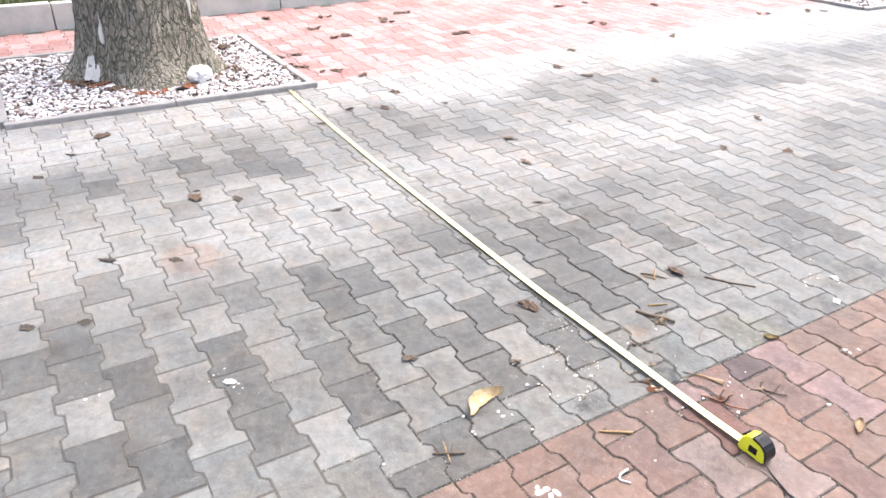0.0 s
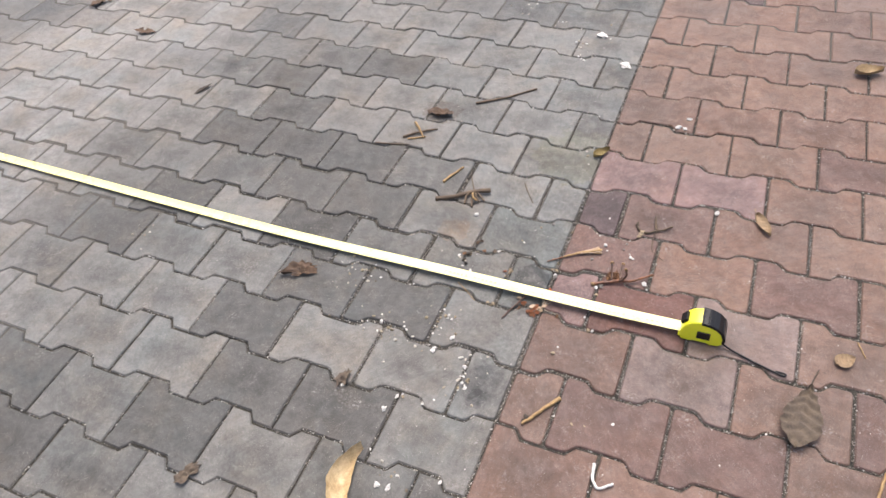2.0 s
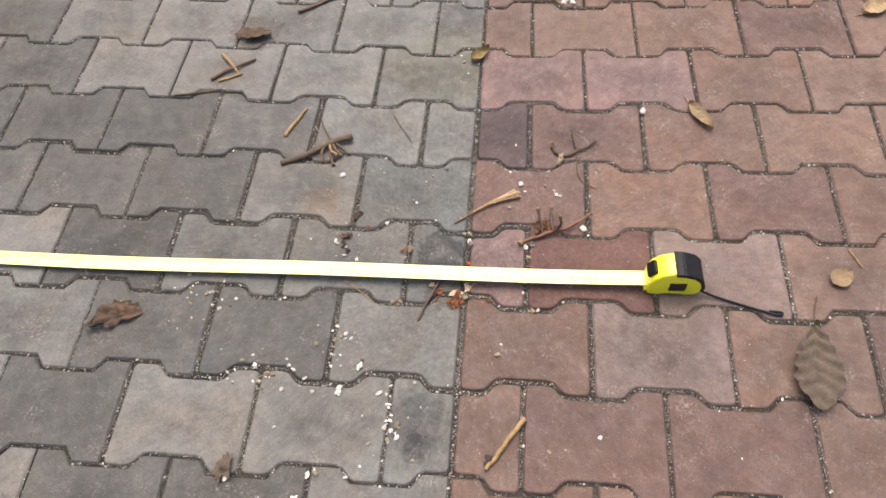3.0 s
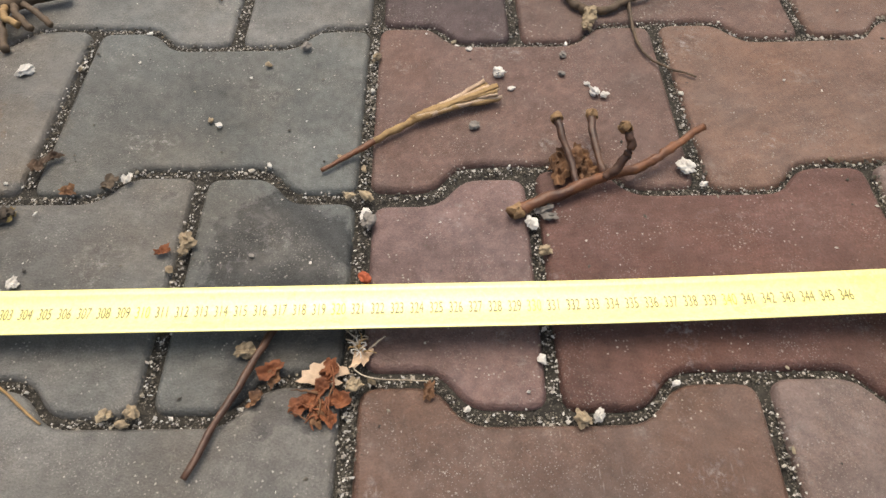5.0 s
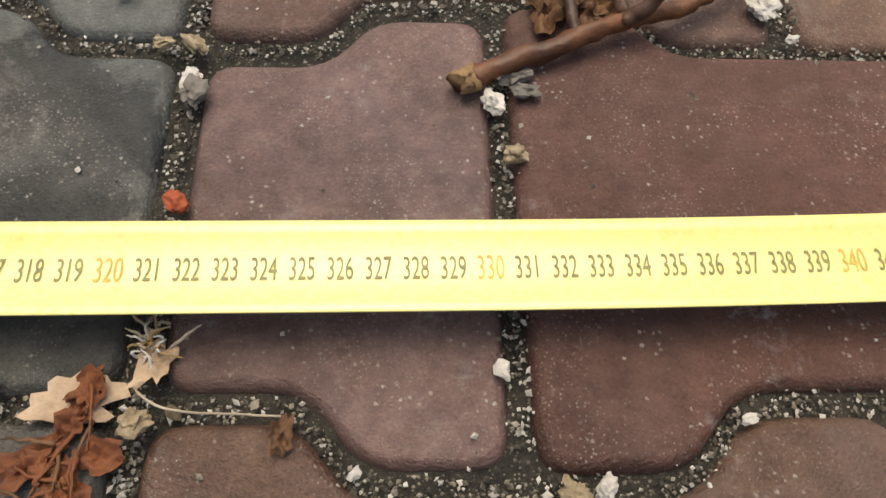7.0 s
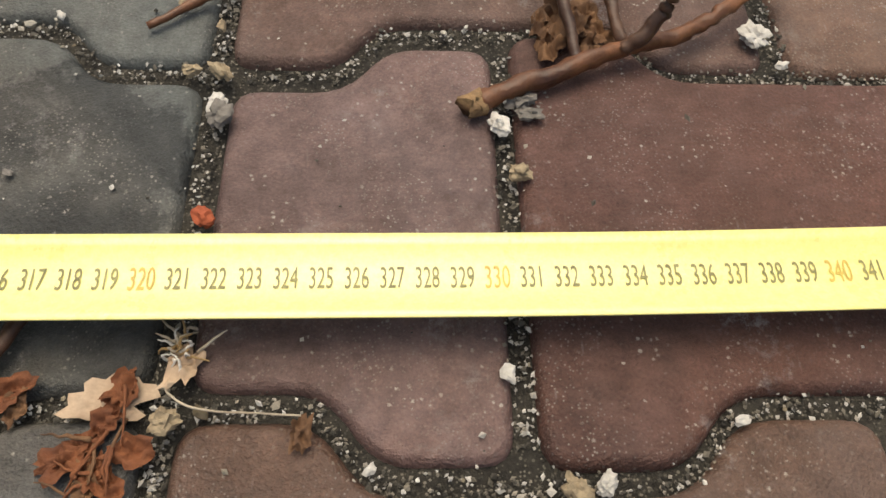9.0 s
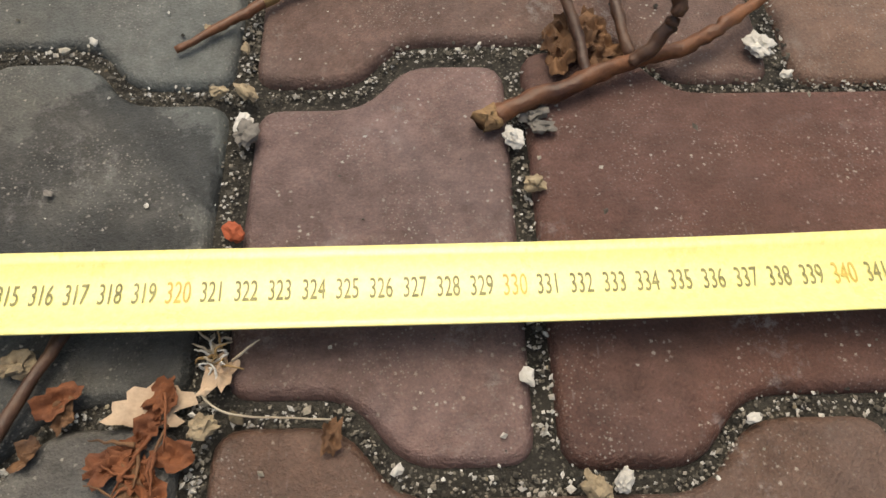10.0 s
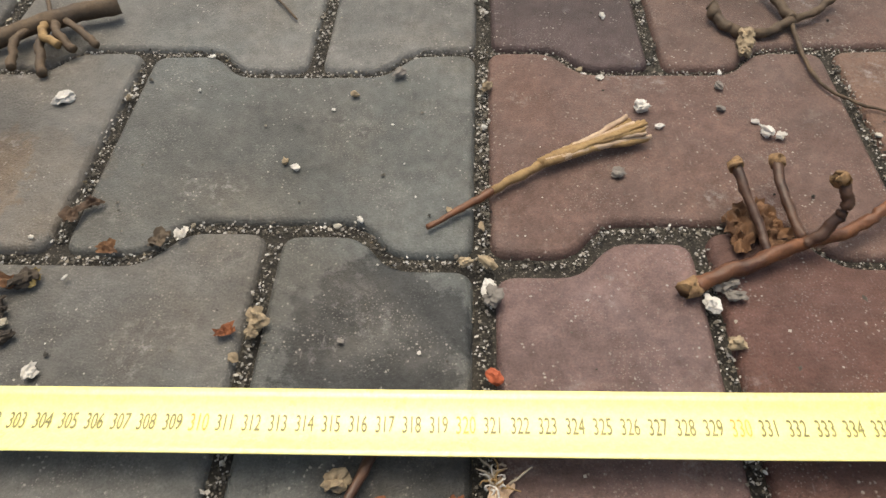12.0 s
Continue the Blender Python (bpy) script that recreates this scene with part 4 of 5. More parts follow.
for dx, dy, turn, size in ((0.121, 0.074, 40, 0.017), (0.127, 0.080, 110, 0.014), (0.114, 0.066, 75, 0.016), (0.130, 0.073, -20, 0.012), (0.118, 0.081, 15, 0.013), (0.124, 0.068, 140, 0.012), (0.112, 0.073, 100, 0.012)):
    leaf_scrap(dx, dy, size, turn, BROWN_SCRAP, "crumpled rust-brown leaf scrap under the broken stalk", 0.7)
# the flared straw-coloured stalk across the joint
frays = random.Random(8)
FRAY = []
for k in range(28):
    f = -1 + 2 * (k % 14) / 13
    root = Vector((0.026, 0.1115 + 0.0015 * f, 0.004 + 0.002 * frays.random())) + Vector((0.0175, 0.0115, 0)) * frays.random()
    tip = Vector((0.0755 + 0.006 * frays.random() - 0.004 * f, 0.1370 + 0.0062 * f, 0.0035 + 0.007 * frays.random()))
    middle = root.lerp(tip, 0.5) + Vector((0.001, -0.0015 * f, 0.0005))
    FRAY.append(("fibre", 0.0019, frays.uniform(0.0009, 0.0016), [root, middle, tip], STRAW if k % 3 else PALE_LEAF))
stalk("straw_stalk", [
    ("stem", 0.0013, 0.0021, [(-0.026, 0.073, 0.002), (-0.010, 0.0845, 0.003), (0.006, 0.0965, 0.004)], TWIG),
    ("stem", 0.0021, 0.0026, [(0.004, 0.0950, 0.004), (0.020, 0.1065, 0.0045), (0.034, 0.1170, 0.0045), (0.047, 0.1255, 0.0045)]),
    *FRAY], STRAW, "straw-coloured leaf stalk with a frayed flared end")
# the forked twig on the dark red stone and its long thin tail
stalk("forked_twig", [
    ("stem", 0.0036, 0.0026, [(0.135, 0.247, 0.008), (0.1385, 0.236, 0.004), (0.147, 0.2265, 0.003), (0.162, 0.2240, 0.003), (0.181, 0.2365, 0.004)]),
    ("side_shoot", 0.0026, 0.0020, [(0.181, 0.2365, 0.004), (0.196, 0.243, 0.005), (0.211, 0.258, 0.006)]),
    ("side_shoot", 0.0034, 0.0026, [(0.181, 0.2365, 0.004), (0.176, 0.252, 0.006), (0.171, 0.275, 0.010)]),
    ("tail", 0.0014, 0.0007, [(0.181, 0.2365, 0.003), (0.179, 0.209, 0.002), (0.181, 0.180, 0.0015), (0.193, 0.164, 0.0015), (0.212, 0.154, 0.001)]),
], GREY_TWIG, "grey-brown forked twig with a long thin tail")
# the bunch on the grey stones
stalk("stalk_bunch", [
    ("stem", 0.0048, 0.0060, [(-0.345, 0.187, 0.004), (-0.30, 0.208, 0.006), (-0.264, 0.232, 0.008), (-0.225, 0.250, 0.009)]),
    ("side_shoot", 0.0026, 0.0028, [(-0.262, 0.230, 0.008), (-0.257, 0.207, 0.008), (-0.250, 0.186, 0.004)]),
    ("side_shoot", 0.0024, 0.0026, [(-0.256, 0.230, 0.009), (-0.248, 0.215, 0.011), (-0.238, 0.206, 0.006)]),
    ("side_shoot", 0.0026, 0.0026, [(-0.272, 0.226, 0.007), (-0.273, 0.210, 0.009), (-0.270, 0.192, 0.004)]),
    ("side_shoot", 0.0022, 0.0024, [(-0.250, 0.232, 0.009), (-0.238, 0.222, 0.008), (-0.226, 0.212, 0.005)]),
    ("tail", 0.0016, 0.0010, [(-0.262, 0.238, 0.009), (-0.278, 0.268, 0.007), (-0.297, 0.305, 0.003)]),
], GREY_TWIG, "grey-brown bunch of broken leaf stalks on grey paving", "stalk")
stalk("pale_shoot", [("stem", 0.0024, 0.0026, [(-0.262, 0.226, 0.010), (-0.255, 0.211, 0.012), (-0.244, 0.205, 0.010)])], STRAW, "short pale yellow shoot on a bunch of stalks")
# loose single sticks
STICKS = [
    ((-0.155, 0.308, 0.001), (-0.134, 0.274, 0.001), (-0.114, 0.245, 0.001), 0.0010, GREY_TWIG),
    ((-0.036, -0.026, 0.004), (-0.052, -0.066, 0.004), (-0.068, -0.109, 0.004), 0.0022, DARK_TWIG),
    ((-0.352, 0.251, 0.003), (-0.338, 0.283, 0.004), (-0.322, 0.318, 0.003), 0.0034, STRAW),
    ((-0.528, 0.389, 0.003), (-0.490, 0.418, 0.006), (-0.449, 0.445, 0.004), 0.0036, GREY_TWIG),
    ((-0.520, 0.457, 0.004), (-0.496, 0.430, 0.009), (-0.472, 0.401, 0.004), 0.0034, STRAW),
    ((-0.511, 0.385, 0.003), (-0.486, 0.398, 0.003), (-0.468, 0.408, 0.003), 0.0026, STRAW),
    ((-0.590, 0.347, 0.002), (-0.546, 0.354, 0.002), (-0.499, 0.365, 0.002), 0.0024, GREY_TWIG),
    ((-0.391, 0.586, 0.003), (-0.315, 0.636, 0.003), (-0.246, 0.697, 0.003), 0.0034, GREY_TWIG),
    ((0.099, -0.255, 0.004), (0.073, -0.291, 0.004), (0.048, -0.330, 0.003), 0.0040, STRAW),
    ((0.650, -0.215, 0.003), (0.641, -0.252, 0.003), (0.636, -0.280, 0.003), 0.0030, STRAW),
    ((0.599, 0.052, 0.002), (0.606, 0.037, 0.002), (0.613, 0.019, 0.002), 0.0014, STRAW),
    ((-0.193, -0.045, 0.002), (-0.170, -0.060, 0.002), (-0.140, -0.082, 0.001), 0.0009, STRAW),
]
for a, b, c, r, material in STICKS:
    stalk("stick", [("stem", r, r * 0.7, [a, b, c])], material, "dry straw-coloured stick on the paving" if material is STRAW else "dry grey-brown stick on the paving")
stalk("white_curl", [("stem", 0.0030, 0.0024, [(0.192, -0.362, 0.004), (0.196, -0.390, 0.004), (0.210, -0.404, 0.004), (0.231, -0.388, 0.005)])], WHITE_STONE, "curled whitish strip of husk on red paving", "husk")
stalk("grass_stalk", [("stem", 0.00035, 0.0003, [(0.0, -0.055, 0.003), (0.005, -0.0595, 0.003), (0.014, -0.0622, 0.003), (0.037, -0.0636, 0.003)])], HUSK, "thin dry grass stalk beside the tape")

# leaf litter in the joint under the tape
leaf_scrap(-0.013, -0.059, 0.017, 8, PALE_LEAF, "narrow pale tan leaf scrap beside the tape", 0.12)
leaf_scrap(0.005, -0.050, 0.011, 60, PALE_LEAF, "pale tan leaf scrap beside the tape", 0.5)
# a tuft of shredded rust-brown fibres, and loose scraps of the same
STRANDS = []
for k in range(12):
    t = litter.random()
    a = Vector((-0.004, -0.052, 0.004)).lerp(Vector((-0.014, -0.082, 0.002)), t) + Vector((litter.gauss(0, 0.0022), litter.gauss(0, 0.0022), litter.uniform(0, 0.0025)))
    d = Vector((-0.25 + litter.gauss(0, 0.35), -1.0 + litter.gauss(0, 0.3), litter.uniform(-0.1, 0.15))) * litter.uniform(0.006, 0.014)
    if k % 9 == 0:
        d = Vector((0.012 * litter.choice((-1, 1)), litter.uniform(-0.003, 0.003), 0.001))
    if t > 0.75:
        d = Vector((litter.gauss(0, 0.006), litter.gauss(0, 0.004), 0.001))
    STRANDS.append(("strand", litter.uniform(0.0004, 0.0010), 0.0002, [a, a + d * 0.5 + Vector((litter.uniform(-1, 1), litter.uniform(-1, 1), 0.6)) * 0.0014, a + d], BROWN_SCRAP if k % 3 == 0 else RUST))
stalk("fibre_tuft", STRANDS, RUST, "tuft of shredded rust-brown plant fibre beside the tape", "fibre", 5)
for x, y, size, turn, material in ((-0.009, -0.055, 0.010, 80, RUST), (-0.011, -0.06, 0.009, 60, RUST), (-0.013, -0.065, 0.009, 55, RUST), (-0.017, -0.071, 0.009, 40, RUST), (-0.021, -0.075, 0.011, 20, RUST), (-0.013, -0.078, 0.009, 110, RUST), (-0.009, -0.081, 0.009, 120, RUST), (-0.005, -0.072, 0.01, 5, RUST), (-0.014, -0.080, 0.010, 110, BROWN_SCRAP), (-0.038, -0.057, 0.011, 30, RUST), (-0.036, -0.060, 0.008, 80, BROWN_SCRAP), (-0.043, -0.071, 0.008, 60, BROWN_SCRAP), (0.037, -0.068, 0.008, 80, BROWN_SCRAP)):
    leaf_scrap(x, y, size, turn, material, "crumpled rust-brown leaf scrap beside the tape", 0.55)
FLUFF = Vector((0.004, -0.046, 0.003))
FIBRES = []
for k in range(22):
    a = FLUFF + Vector((litter.gauss(0, 0.002), litter.gauss(0, 0.003), 0))
    d = Vector((litter.uniform(-1, 1), litter.uniform(-0.7, 1), litter.uniform(0, 0.4))) * litter.uniform(0.005, 0.010)
    FIBRES.append(("strand", 0.0005, 0.0002, [a, a + d * 0.5 + Vector((litter.uniform(-1, 1), 0, 1)) * 0.0015, a + d], (WHITE_STONE, HUSK, STRAW)[k % 3]))
stalk("plant_fibre", FIBRES, HUSK, "whitish dry plant fibres in the joint beside the tape", "fibre", 5)

# single stones and crumbs: place and size
WHITES = [(-0.230, 0.166, 0.0050), (0.083, 0.159, 0.0048), (0.143, 0.139, 0.0042), (0.149, 0.137, 0.0030), (0.090, 0.145, 0.0022), (0.140, 0.149, 0.0022), (-0.180, -0.004, 0.0034), (0.002, 0.040, 0.0034), (0.094, 0.032, 0.0042), (0.115, -0.081, 0.0036), (0.055, -0.077, 0.0022), (0.154, -0.065, 0.0020), (0.092, -0.052, 0.0026), (0.187, 0.072, 0.0052), (0.195, 0.060, 0.0026), (-0.057, 0.079, 0.0022), (-0.026, 0.008, 0.0010), (0.072, 0.246, 0.0026), (0.064, 0.186, 0.0024)]
WHITES += [(-0.097, -0.250, 0.0028), (-0.093, -0.269, 0.0033), (-0.098, -0.275, 0.0028), (-0.090, -0.283, 0.0033), (-0.080, -0.293, 0.0039), (-0.092, -0.299, 0.0028), (-0.083, -0.287, 0.0028), (-0.092, -0.261, 0.0022), (-0.198, -0.353, 0.0039), (-0.190, -0.345, 0.0028), (-0.248, -0.200, 0.0033), (-0.256, -0.194, 0.0028), (-0.172, -0.223, 0.0033), (-0.144, -0.352, 0.0028), (-0.192, -0.125, 0.0028), (-0.177, -0.137, 0.0033), (-0.168, -0.144, 0.0028), (-0.193, -0.148, 0.0028), (-0.193, -0.172, 0.0022), (-0.192, -0.191, 0.0028), (0.061, -0.141, 0.0022), (-0.285, -0.080, 0.0022), (-0.364, -0.086, 0.0028), (-0.400, -0.099, 0.0028), (-0.093, 0.114, 0.0022), (-0.391, -0.055, 0.0022), (0.204, -0.274, 0.0028), (-0.054, -0.323, 0.0017), (0.001, -0.258, 0.0017), (0.098, -0.293, 0.0022)]
WHITES += [(-0.155, -0.530, 0.0055), (-0.134, -0.528, 0.0055), (-0.126, -0.637, 0.0044), (-0.113, -0.637, 0.0044), (0.160, 0.626, 0.0066), (0.176, 0.624, 0.0055), (0.181, 0.668, 0.0055), (0.298, 0.332, 0.0055), (-0.148, -0.189, 0.0055), (-0.174, -0.230, 0.0055), (-0.313, -0.365, 0.0044), (-0.210, -0.387, 0.0055), (-0.190, -0.626, 0.0044), (-0.138, -0.903, 0.0044), (-0.051, -0.487, 0.0033)]
for x, y, r in WHITES:
    pebble(x, y, r * 0.85, WHITE_STONE, "small whitish stone chip on the paving")
BUFFS = [(-0.112, -0.078, 0.0034), (-0.100, -0.077, 0.0040), (-0.103, -0.083, 0.0030), (-0.099, 0.118, 0.0026), (-0.070, 0.171, 0.0028), (0.099, 0.013, 0.0040), (-0.052, -0.046, 0.0052), (0.151, 0.218, 0.0075), (0.147, 0.207, 0.0050), (-0.094, 0.022, 0.0050), (0.002, 0.176, 0.0036), (0.107, -0.083, 0.0044), (0.002, 0.053, 0.0042), (-0.008, 0.054, 0.0034), (0.002, -0.065, 0.0042), (-0.001, 0.075, 0.0024), (-0.016, 0.085, 0.0022)]
BUFFS += [(-0.183, -0.141, 0.0039), (-0.163, -0.137, 0.0033), (-0.196, -0.115, 0.0028), (-0.193, -0.160, 0.0028), (0.056, -0.159, 0.0039), (-0.095, 0.016, 0.0039), (-0.100, 0.004, 0.0028), (-0.187, -0.350, 0.0039), (0.156, -0.295, 0.0022), (0.133, -0.299, 0.0033)]
for x, y, r in BUFFS:
    pebble(x, y, r * 0.8, BUFF_STONE, "buff-coloured crumb lying on the paving", 0.7, "crumb")
GREYS = [(0.0035, 0.035, 0.0042), (0.102, 0.042, 0.0038), (0.104, 0.036, 0.0034), (0.065, 0.110, 0.0030), (-0.058, 0.013, 0.0014), (0.127, 0.178, 0.0026), (0.124, 0.159, 0.0024), (-0.046, 0.189, 0.0034)]
for x, y, r in [(-0.200, 0.041, 0.0050), (-0.205, 0.023, 0.0039), (-0.197, 0.012, 0.0033), (-0.208, 0.030, 0.0028), (0.051, -0.314, 0.0050), (0.049, -0.321, 0.0033)]:
    pebble(x, y, r, DARK_CRUMB, "dark brown lump of dirt on the paving", 0.6, "crumb")
for x, y, r in GREYS:
    pebble(x, y, r, GREY_STONE, "small grey stone chip on the paving")
pebble(0.004, -0.004, 0.0040, BRICK, "bright orange-red brick chip in the joint", 0.7, "brick_chip", 0.0, 0.45)
for x, y, s, turn, material in ((-0.192, 0.080, 0.022, 60, LEAF), (-0.186, 0.088, 0.014, 20, LEAF), (-0.147, 0.065, 0.018, 30, SKELETON_LEAF), (-0.138, 0.069, 0.012, 80, WHITE_STONE), (-0.106, 0.016, 0.016, 25, RUST), (-0.207, 0.040, 0.022, 15, BROWN_SCRAP), (-0.197, 0.042, 0.016, 70, OLIVE_LEAF), (-0.170, 0.060, 0.016, 5, BROWN_SCRAP)):
    leaf_scrap(x, y, s * 0.55, turn, material, "small dry leaf scrap lying at a joint", 0.6)

# leaves that can be told apart
fallen_leaf(0.399, 0.322, 0.074, 0.028, -62, 0.5, DULL_LEAF, "dull yellowish-tan pointed leaf on red paving", 0.25)
fallen_leaf(0.514, -0.151, 0.142, 0.070, -97, 0.22, SKELETON_LEAF, "large ribbed grey-brown leaf on red paving", 0.32, 8, 0.001, 0.0, 0.0, 0.05, 1.35)
fallen_leaf(0.578, -0.001, 0.042, 0.033, 40, 0.3, DULL_LEAF, "small curled tan leaf on red paving", 0)
fallen_leaf(-0.217, -0.552, 0.136, 0.046, 103, 0.7, CREAM_LEAF, "pale yellow curled leaf on grey paving", 0.0, 2, 0.001, 0.25, -0.11)
fallen_leaf(0.765, 0.616, 0.07, 0.04, 30, 0.4, TAN_LEAF, "pale tan leaf on red paving", 0.2)
leaf_scrap(-0.546, -0.126, 0.06, 35, LEAF, "curled brown leaf on grey paving", 0.4)
leaf_scrap(-0.316, -0.351, 0.034, 80, SKELETON_LEAF, "curled brown leaf on grey paving", 0.4)
leaf_scrap(-0.496, -0.631, 0.038, 70, SKELETON_LEAF, "rolled brown leaf on grey paving", 0.4)
leaf_scrap(-0.468, 0.513, 0.05, 10, LEAF, "curled brown leaf on grey paving", 0.4)
stalk("side_stalk", [
    ("stem", 0.0034, 0.0026, [(-0.067, -0.700, 0.0040), (-0.085, -0.737, 0.0060), (-0.107, -0.775, 0.0040)]),
    ("side_shoot", 0.0022, 0.0018, [(-0.099, -0.759, 0.0050), (-0.109, -0.767, 0.0120), (-0.125, -0.760, 0.0140)]),
    ("side_shoot", 0.0022, 0.0018, [(-0.089, -0.743, 0.0060), (-0.101, -0.740, 0.0140), (-0.120, -0.736, 0.0180)], STRAW),
    ("side_shoot", 0.0022, 0.0018, [(-0.082, -0.731, 0.0060), (-0.089, -0.728, 0.0120), (-0.103, -0.715, 0.0140)]),
    ("side_shoot", 0.0020, 0.0016, [(-0.087, -0.742, 0.0050), (-0.058, -0.749, 0.0030)], STRAW),
], GREY_TWIG, "grey-brown broken stalk with short side shoots on grey paving", "stalk")
fallen_leaf(-0.003, 0.467, 0.05, 0.03, 50, 0.7, OLIVE_LEAF, "crumpled olive leaf at the colour change", 0)
fallen_leaf(0.596, 0.996, 0.075, 0.05, 20, 0.7, TAN_LEAF, "pale yellow curled leaf on red paving", 0)
fallen_leaf(0.703, 0.715, 0.05, 0.03, 10, 0.7, TAN_LEAF, "pale yellow curled leaf on red paving", 0)
NUTS = [(-1.476, -1.121), (-1.254, -1.643), (-1.199, -1.479), (-1.604, -1.345), (-2.825, -1.330), (-2.580, -1.503), (-2.087, -0.890), (-1.905, -0.748), (-1.591, -0.401), (-1.236, 0.428), (-2.680, -0.025), (-3.239, -0.181), (-2.040, 1.296), (-2.680, 0.822)]
for x, y in NUTS:
    leaf_scrap(x, y, litter.uniform(0.040, 0.054), litter.uniform(30, 80), DARK_CRUMB, "flat dark brown leaf pressed on grey paving", 0.10)
FAR = [(-1.644, 0.677), (-1.968, 0.804), (-3.042, 0.650), (-3.031, -1.151), (-2.012, -0.909), (-2.465, 2.415), (-2.778, 2.061), (-2.779, 0.431), (-2.852, 0.235), (-3.509, 0.626), (-3.415, 2.446), (-3.064, 2.008), (-3.418, 3.602), (-1.287, 1.760), (-1.094, 2.041), (-1.568, 2.382)]
for x, y in FAR:
    turn = litter.uniform(0, 180)
    leaf_scrap(x, y, litter.uniform(0.045, 0.075), turn, LEAF, "shrivelled dark brown leaf on pale paving", 0.22)
    leaf_scrap(x + litter.uniform(-0.04, 0.04), y + litter.uniform(-0.04, 0.04), litter.uniform(0.02, 0.04), turn + 70, LEAF, "shrivelled dark brown leaf on pale paving", 0.3)
ROSE = [(-4.315, 1.872), (-4.349, 2.009), (-4.957, 3.539), (-4.183, 3.357), (-4.097, 3.423), (-3.627, 5.908), (-5.041, 1.644), (-5.153, 1.583), (-4.707, 0.980), (-4.991, 0.891), (-5.610, 0.599), (-5.490, 1.159), (-4.182, 0.335), (-3.863, 0.259), (-3.721, 0.438), (-3.760, 5.262), (-4.625, 4.617), (-4.959, 3.877), (-5.318, 1.848), (-4.265, 0.368), (-3.919, 0.331), (-4.745, 0.004), (-4.628, -0.046), (-4.825, -0.100)]
for x, y in ROSE:
    for _ in range(2):
        leaf_scrap(x + litter.uniform(-0.06, 0.06), y + litter.uniform(-0.09, 0.09), litter.uniform(0.05, 0.09), litter.uniform(0, 180), LEAF, "shrivelled dark brown leaf on rose paving", 0.3, 0.025 if x < -3.5 and x > -5.0 and y < 0.3 else 0.0005)

# dead leaves and bark that have gathered at the trunk's foot
foot_rng = random.Random(31)
for k in range(26):
    w = radians(foot_rng.uniform(-75, 60))
    d = trunk_radius(w, 0.02) + foot_rng.uniform(-0.01, 0.10)
    leaf_scrap(TRUNK.x + d * math.cos(w), TRUNK.y + d * math.sin(w), foot_rng.uniform(0.05, 0.10), foot_rng.uniform(0, 180), RUST if k % 3 == 0 else LEAF, "dead brown leaf on gravel at the tree's foot", 0.3, 0.02)

# the white stone at the tree's foot
pebble(-3.780, -0.426, 0.082, mottled("chalk_white_stone", (0.72, 0.71, 0.69), (0.84, 0.83, 0.81), 12.0, 0.9, 0.3), "large white stone at the foot of the tree", 0.75, "white_stone", 0.01, 0.4)

# ---- crumbs and grit ----
gen = np.random.default_rng(31)
places, sizes = [], []
CLUSTERS = [(-0.431, -0.085), (-0.401, -0.096), (-0.202, 0.028), (-0.298, -0.209), (-0.183, -0.136), (-0.192, -0.163), (-0.341, -0.213), (-0.224, -0.216), (-0.094, -0.243), (-0.094, -0.277), (-0.274, -0.228), (-0.202, 0.959), (-0.155, 0.890), (-0.282, 1.057), (-0.132, 1.009), (-0.659, -1.155), (-0.710, -1.172), (-0.626, -1.123), (-0.813, -1.516), (-0.110, -0.285), (-0.154, -0.515), (-0.424, -0.094), (-1.002, -0.135), (-0.019, 0.459), (-0.416, 1.138)]
for cx, cy in CLUSTERS:
    for _ in range(8):
        places.append((cx + gen.normal(0, 0.022), cy + gen.normal(0, 0.022), 0.0015))
        sizes.append(0.0012 + 0.0035 * gen.uniform() ** 2)
for _ in range(600):
    u, r = gen.uniform(-6, 6), int(gen.integers(-4, 6))
    if gen.random() < 0.6:
        x, y = col_x(u), wave(r, u) + gen.normal(0, 0.003)
    else:
        x, y = col_x(2 * int(gen.integers(-3, 3)) + (1 if r % 2 == 0 else 0)) + gen.normal(0, 0.003), ROW * (r + gen.uniform(-0.5, 0.5))
    p = lay(x, y)
    places.append((p.x, p.y, -0.0012))
    sizes.append(0.0007 + 0.0017 * gen.uniform() ** 3)
tagged(lumps("crumbs", places, sizes, piecewise("pale_crumb", (0.0, (0.1, 0.075, 0.045)), (0.3, (0.24, 0.2, 0.13)), (0.6, (0.42, 0.39, 0.33)), (1.0, (0.66, 0.65, 0.61)))), "scattered pale crumbs on the paving", "crumbs")
for x, y, r in [(0.138, -0.607, 0.0089), (0.138, -0.585, 0.0079), (0.159, -0.570, 0.0089), (0.160, -0.589, 0.0079), (0.120, -0.602, 0.0050)]:
    pebble(x, y, r, WHITE_STONE, "flat white splash of dried matter on red paving", 0.12, "scrap")
pebble(-0.035, 0.875, 0.014, WHITE_STONE, "flat white scrap on grey paving", 0.25, "scrap")
pebble(-0.138, 1.017, 0.012, WHITE_STONE, "flat white scrap on grey paving", 0.3, "scrap")
pebble(-0.659, -1.155, 0.013, WHITE_STONE, "flat white scrap on grey paving", 0.3, "scrap")
places, sizes = [], []
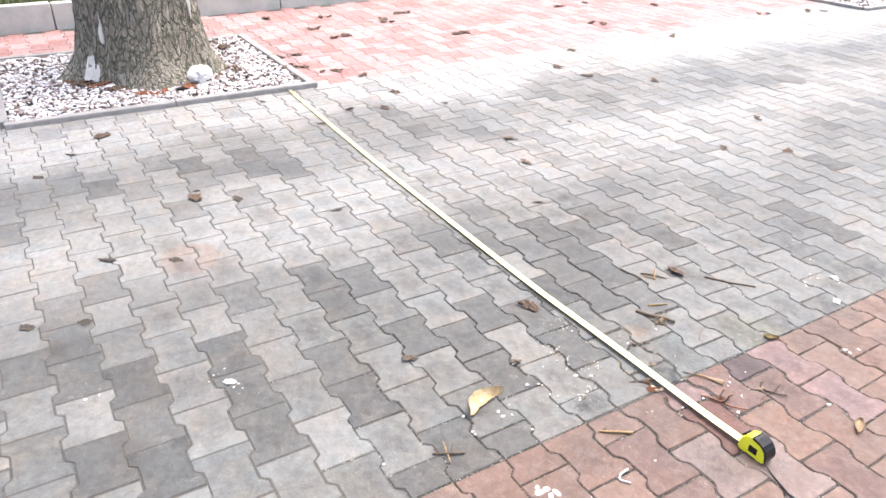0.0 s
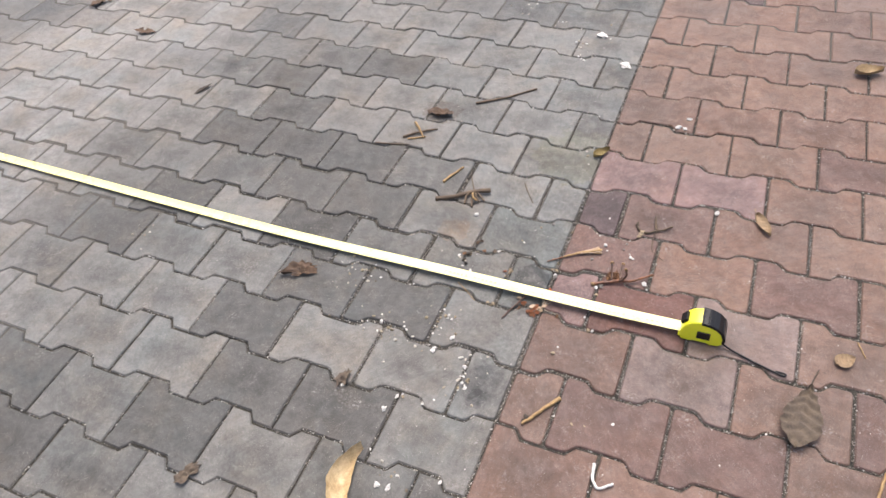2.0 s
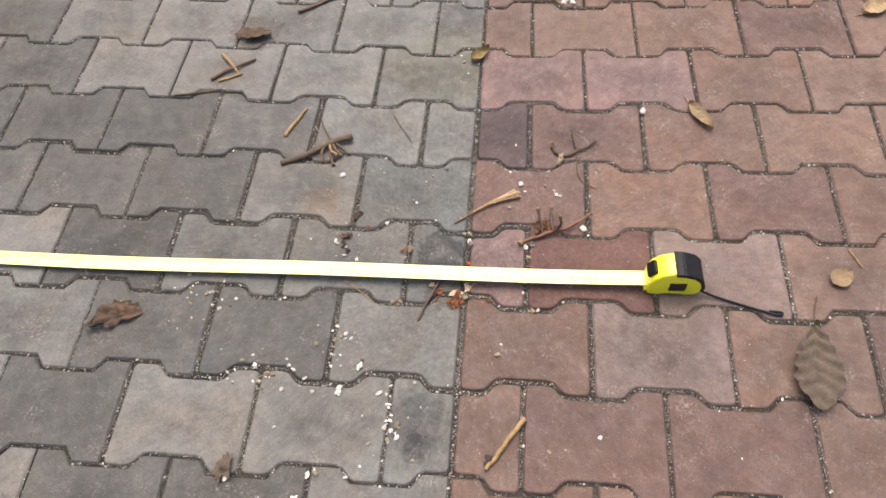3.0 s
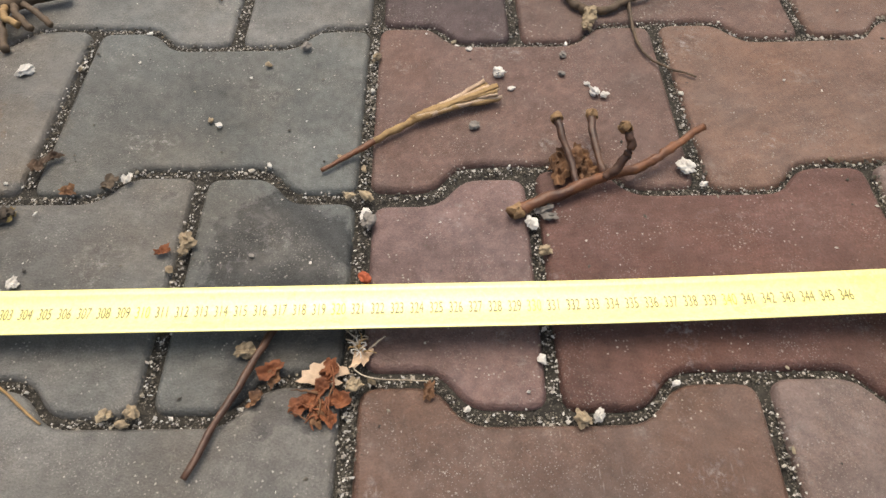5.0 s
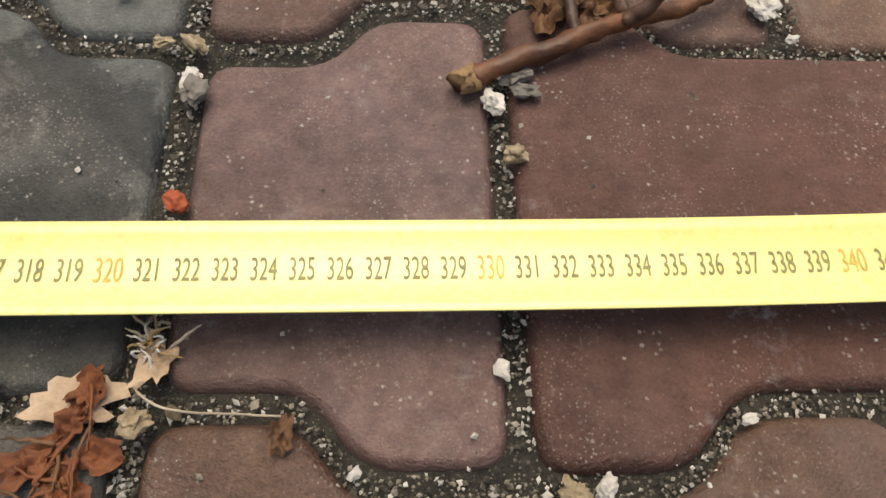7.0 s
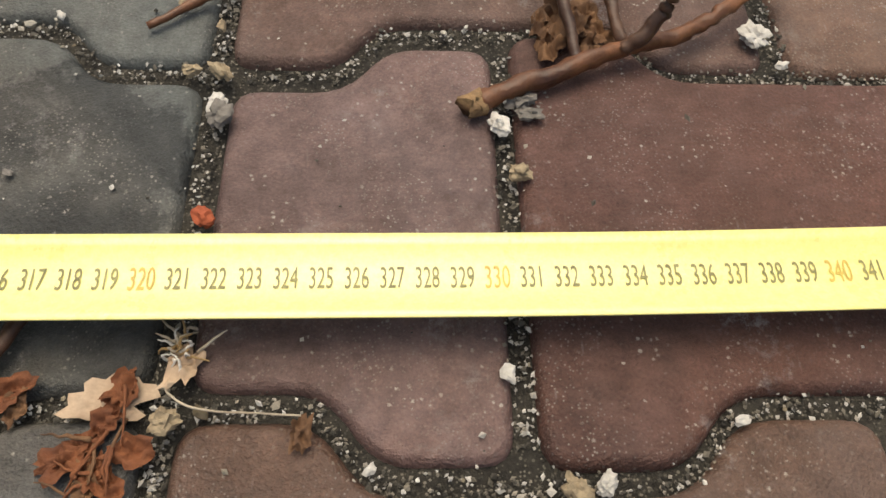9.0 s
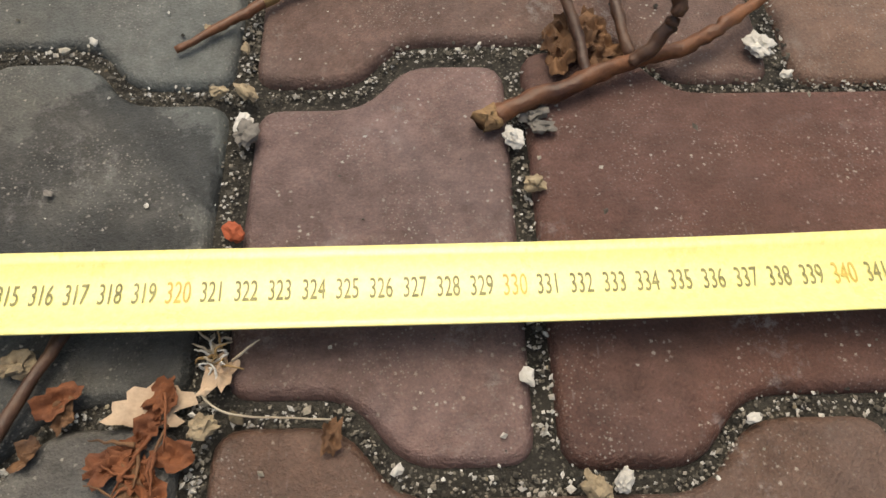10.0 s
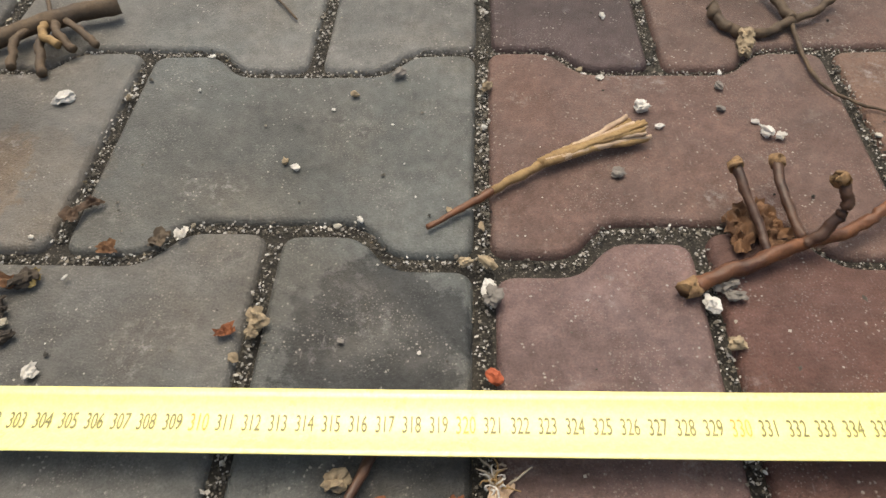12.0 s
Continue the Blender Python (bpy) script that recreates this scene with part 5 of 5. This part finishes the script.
for _ in range(30000):
    # along the joints between rows, and across between stones
    far = gen.random() < 0.35
    u = gen.uniform(-9, 8) if far else gen.uniform(-3.6, 4.0)
    r = int(gen.integers(-5, 7)) if far else int(gen.integers(-2, 3))
    if gen.random() < 0.66:
        x, y = col_x(u), wave(r, u) + gen.normal(0, 0.0023)
    else:
        odd = 1 if r % 2 == 0 else 0
        k = 0 if gen.random() < 0.25 else 2 * int(gen.integers(-4, 4)) + odd
        x, y = col_x(k) + gen.normal(0, 0.0022), ROW * (r + gen.uniform(-0.5, 0.5))
    p = lay(x, y)
    s = gen.uniform(0.0004, 0.0008) if gen.random() < 0.91 else gen.uniform(0.0008, 0.0014)
    places.append((p.x, p.y, -0.0046 + gen.uniform(0, 0.0022) + s * 0.3))
    sizes.append(s)
for _ in range(9000):
    r = int(gen.integers(-2, 3))
    k = 2 * int(gen.integers(-3, 3)) + (1 if r % 2 == 0 else 0)
    p = lay(col_x(k) + gen.normal(0, 0.0022), ROW * (r + gen.uniform(-0.5, 0.5)))
    s = gen.uniform(0.0004, 0.0009) if gen.random() < 0.92 else gen.uniform(0.0008, 0.0014)
    places.append((p.x, p.y, -0.0044 + gen.uniform(0, 0.003) + s * 0.3))
    sizes.append(s)
for _ in range(15000):
    # coarser pale grains in the joints farther off
    u, r = gen.uniform(-10, 7), int(gen.integers(-7, 8))
    if gen.random() < 0.6:
        x, y = col_x(u), wave(r, u) + gen.normal(0, 0.0016)
    else:
        k = 0 if gen.random() < 0.12 else 2 * int(gen.integers(-5, 4)) + (1 if r % 2 == 0 else 0)
        x, y = col_x(k) + gen.normal(0, 0.0016), ROW * (r + gen.uniform(-0.5, 0.5))
    p = lay(x, y)
    if abs(p.x) < 0.28 and abs(p.y - 0.03) < 0.22:
        continue
    places.append((p.x, p.y, -0.0022 + gen.uniform(0, 0.0012)))
    sizes.append(0.0007 + 0.0015 * gen.uniform() ** 2.5)
tagged(lumps("joint_grit", places, sizes, GRIT, (OCTA_V, OCTA_F), 0.8), "pale and dark grit in the joints of the paving", "grit")
places = [(gen.uniform(-0.8, 0.8), gen.uniform(-0.5, 0.8), 0.0) for _ in range(2200)]
sizes = [0.0003 + 0.0012 * gen.uniform() ** 3 for _ in places]
tagged(lumps("loose_grit", places, sizes, GRIT, (OCTA_V, OCTA_F), 0.7), "loose grains of grit on the paving", "grit")
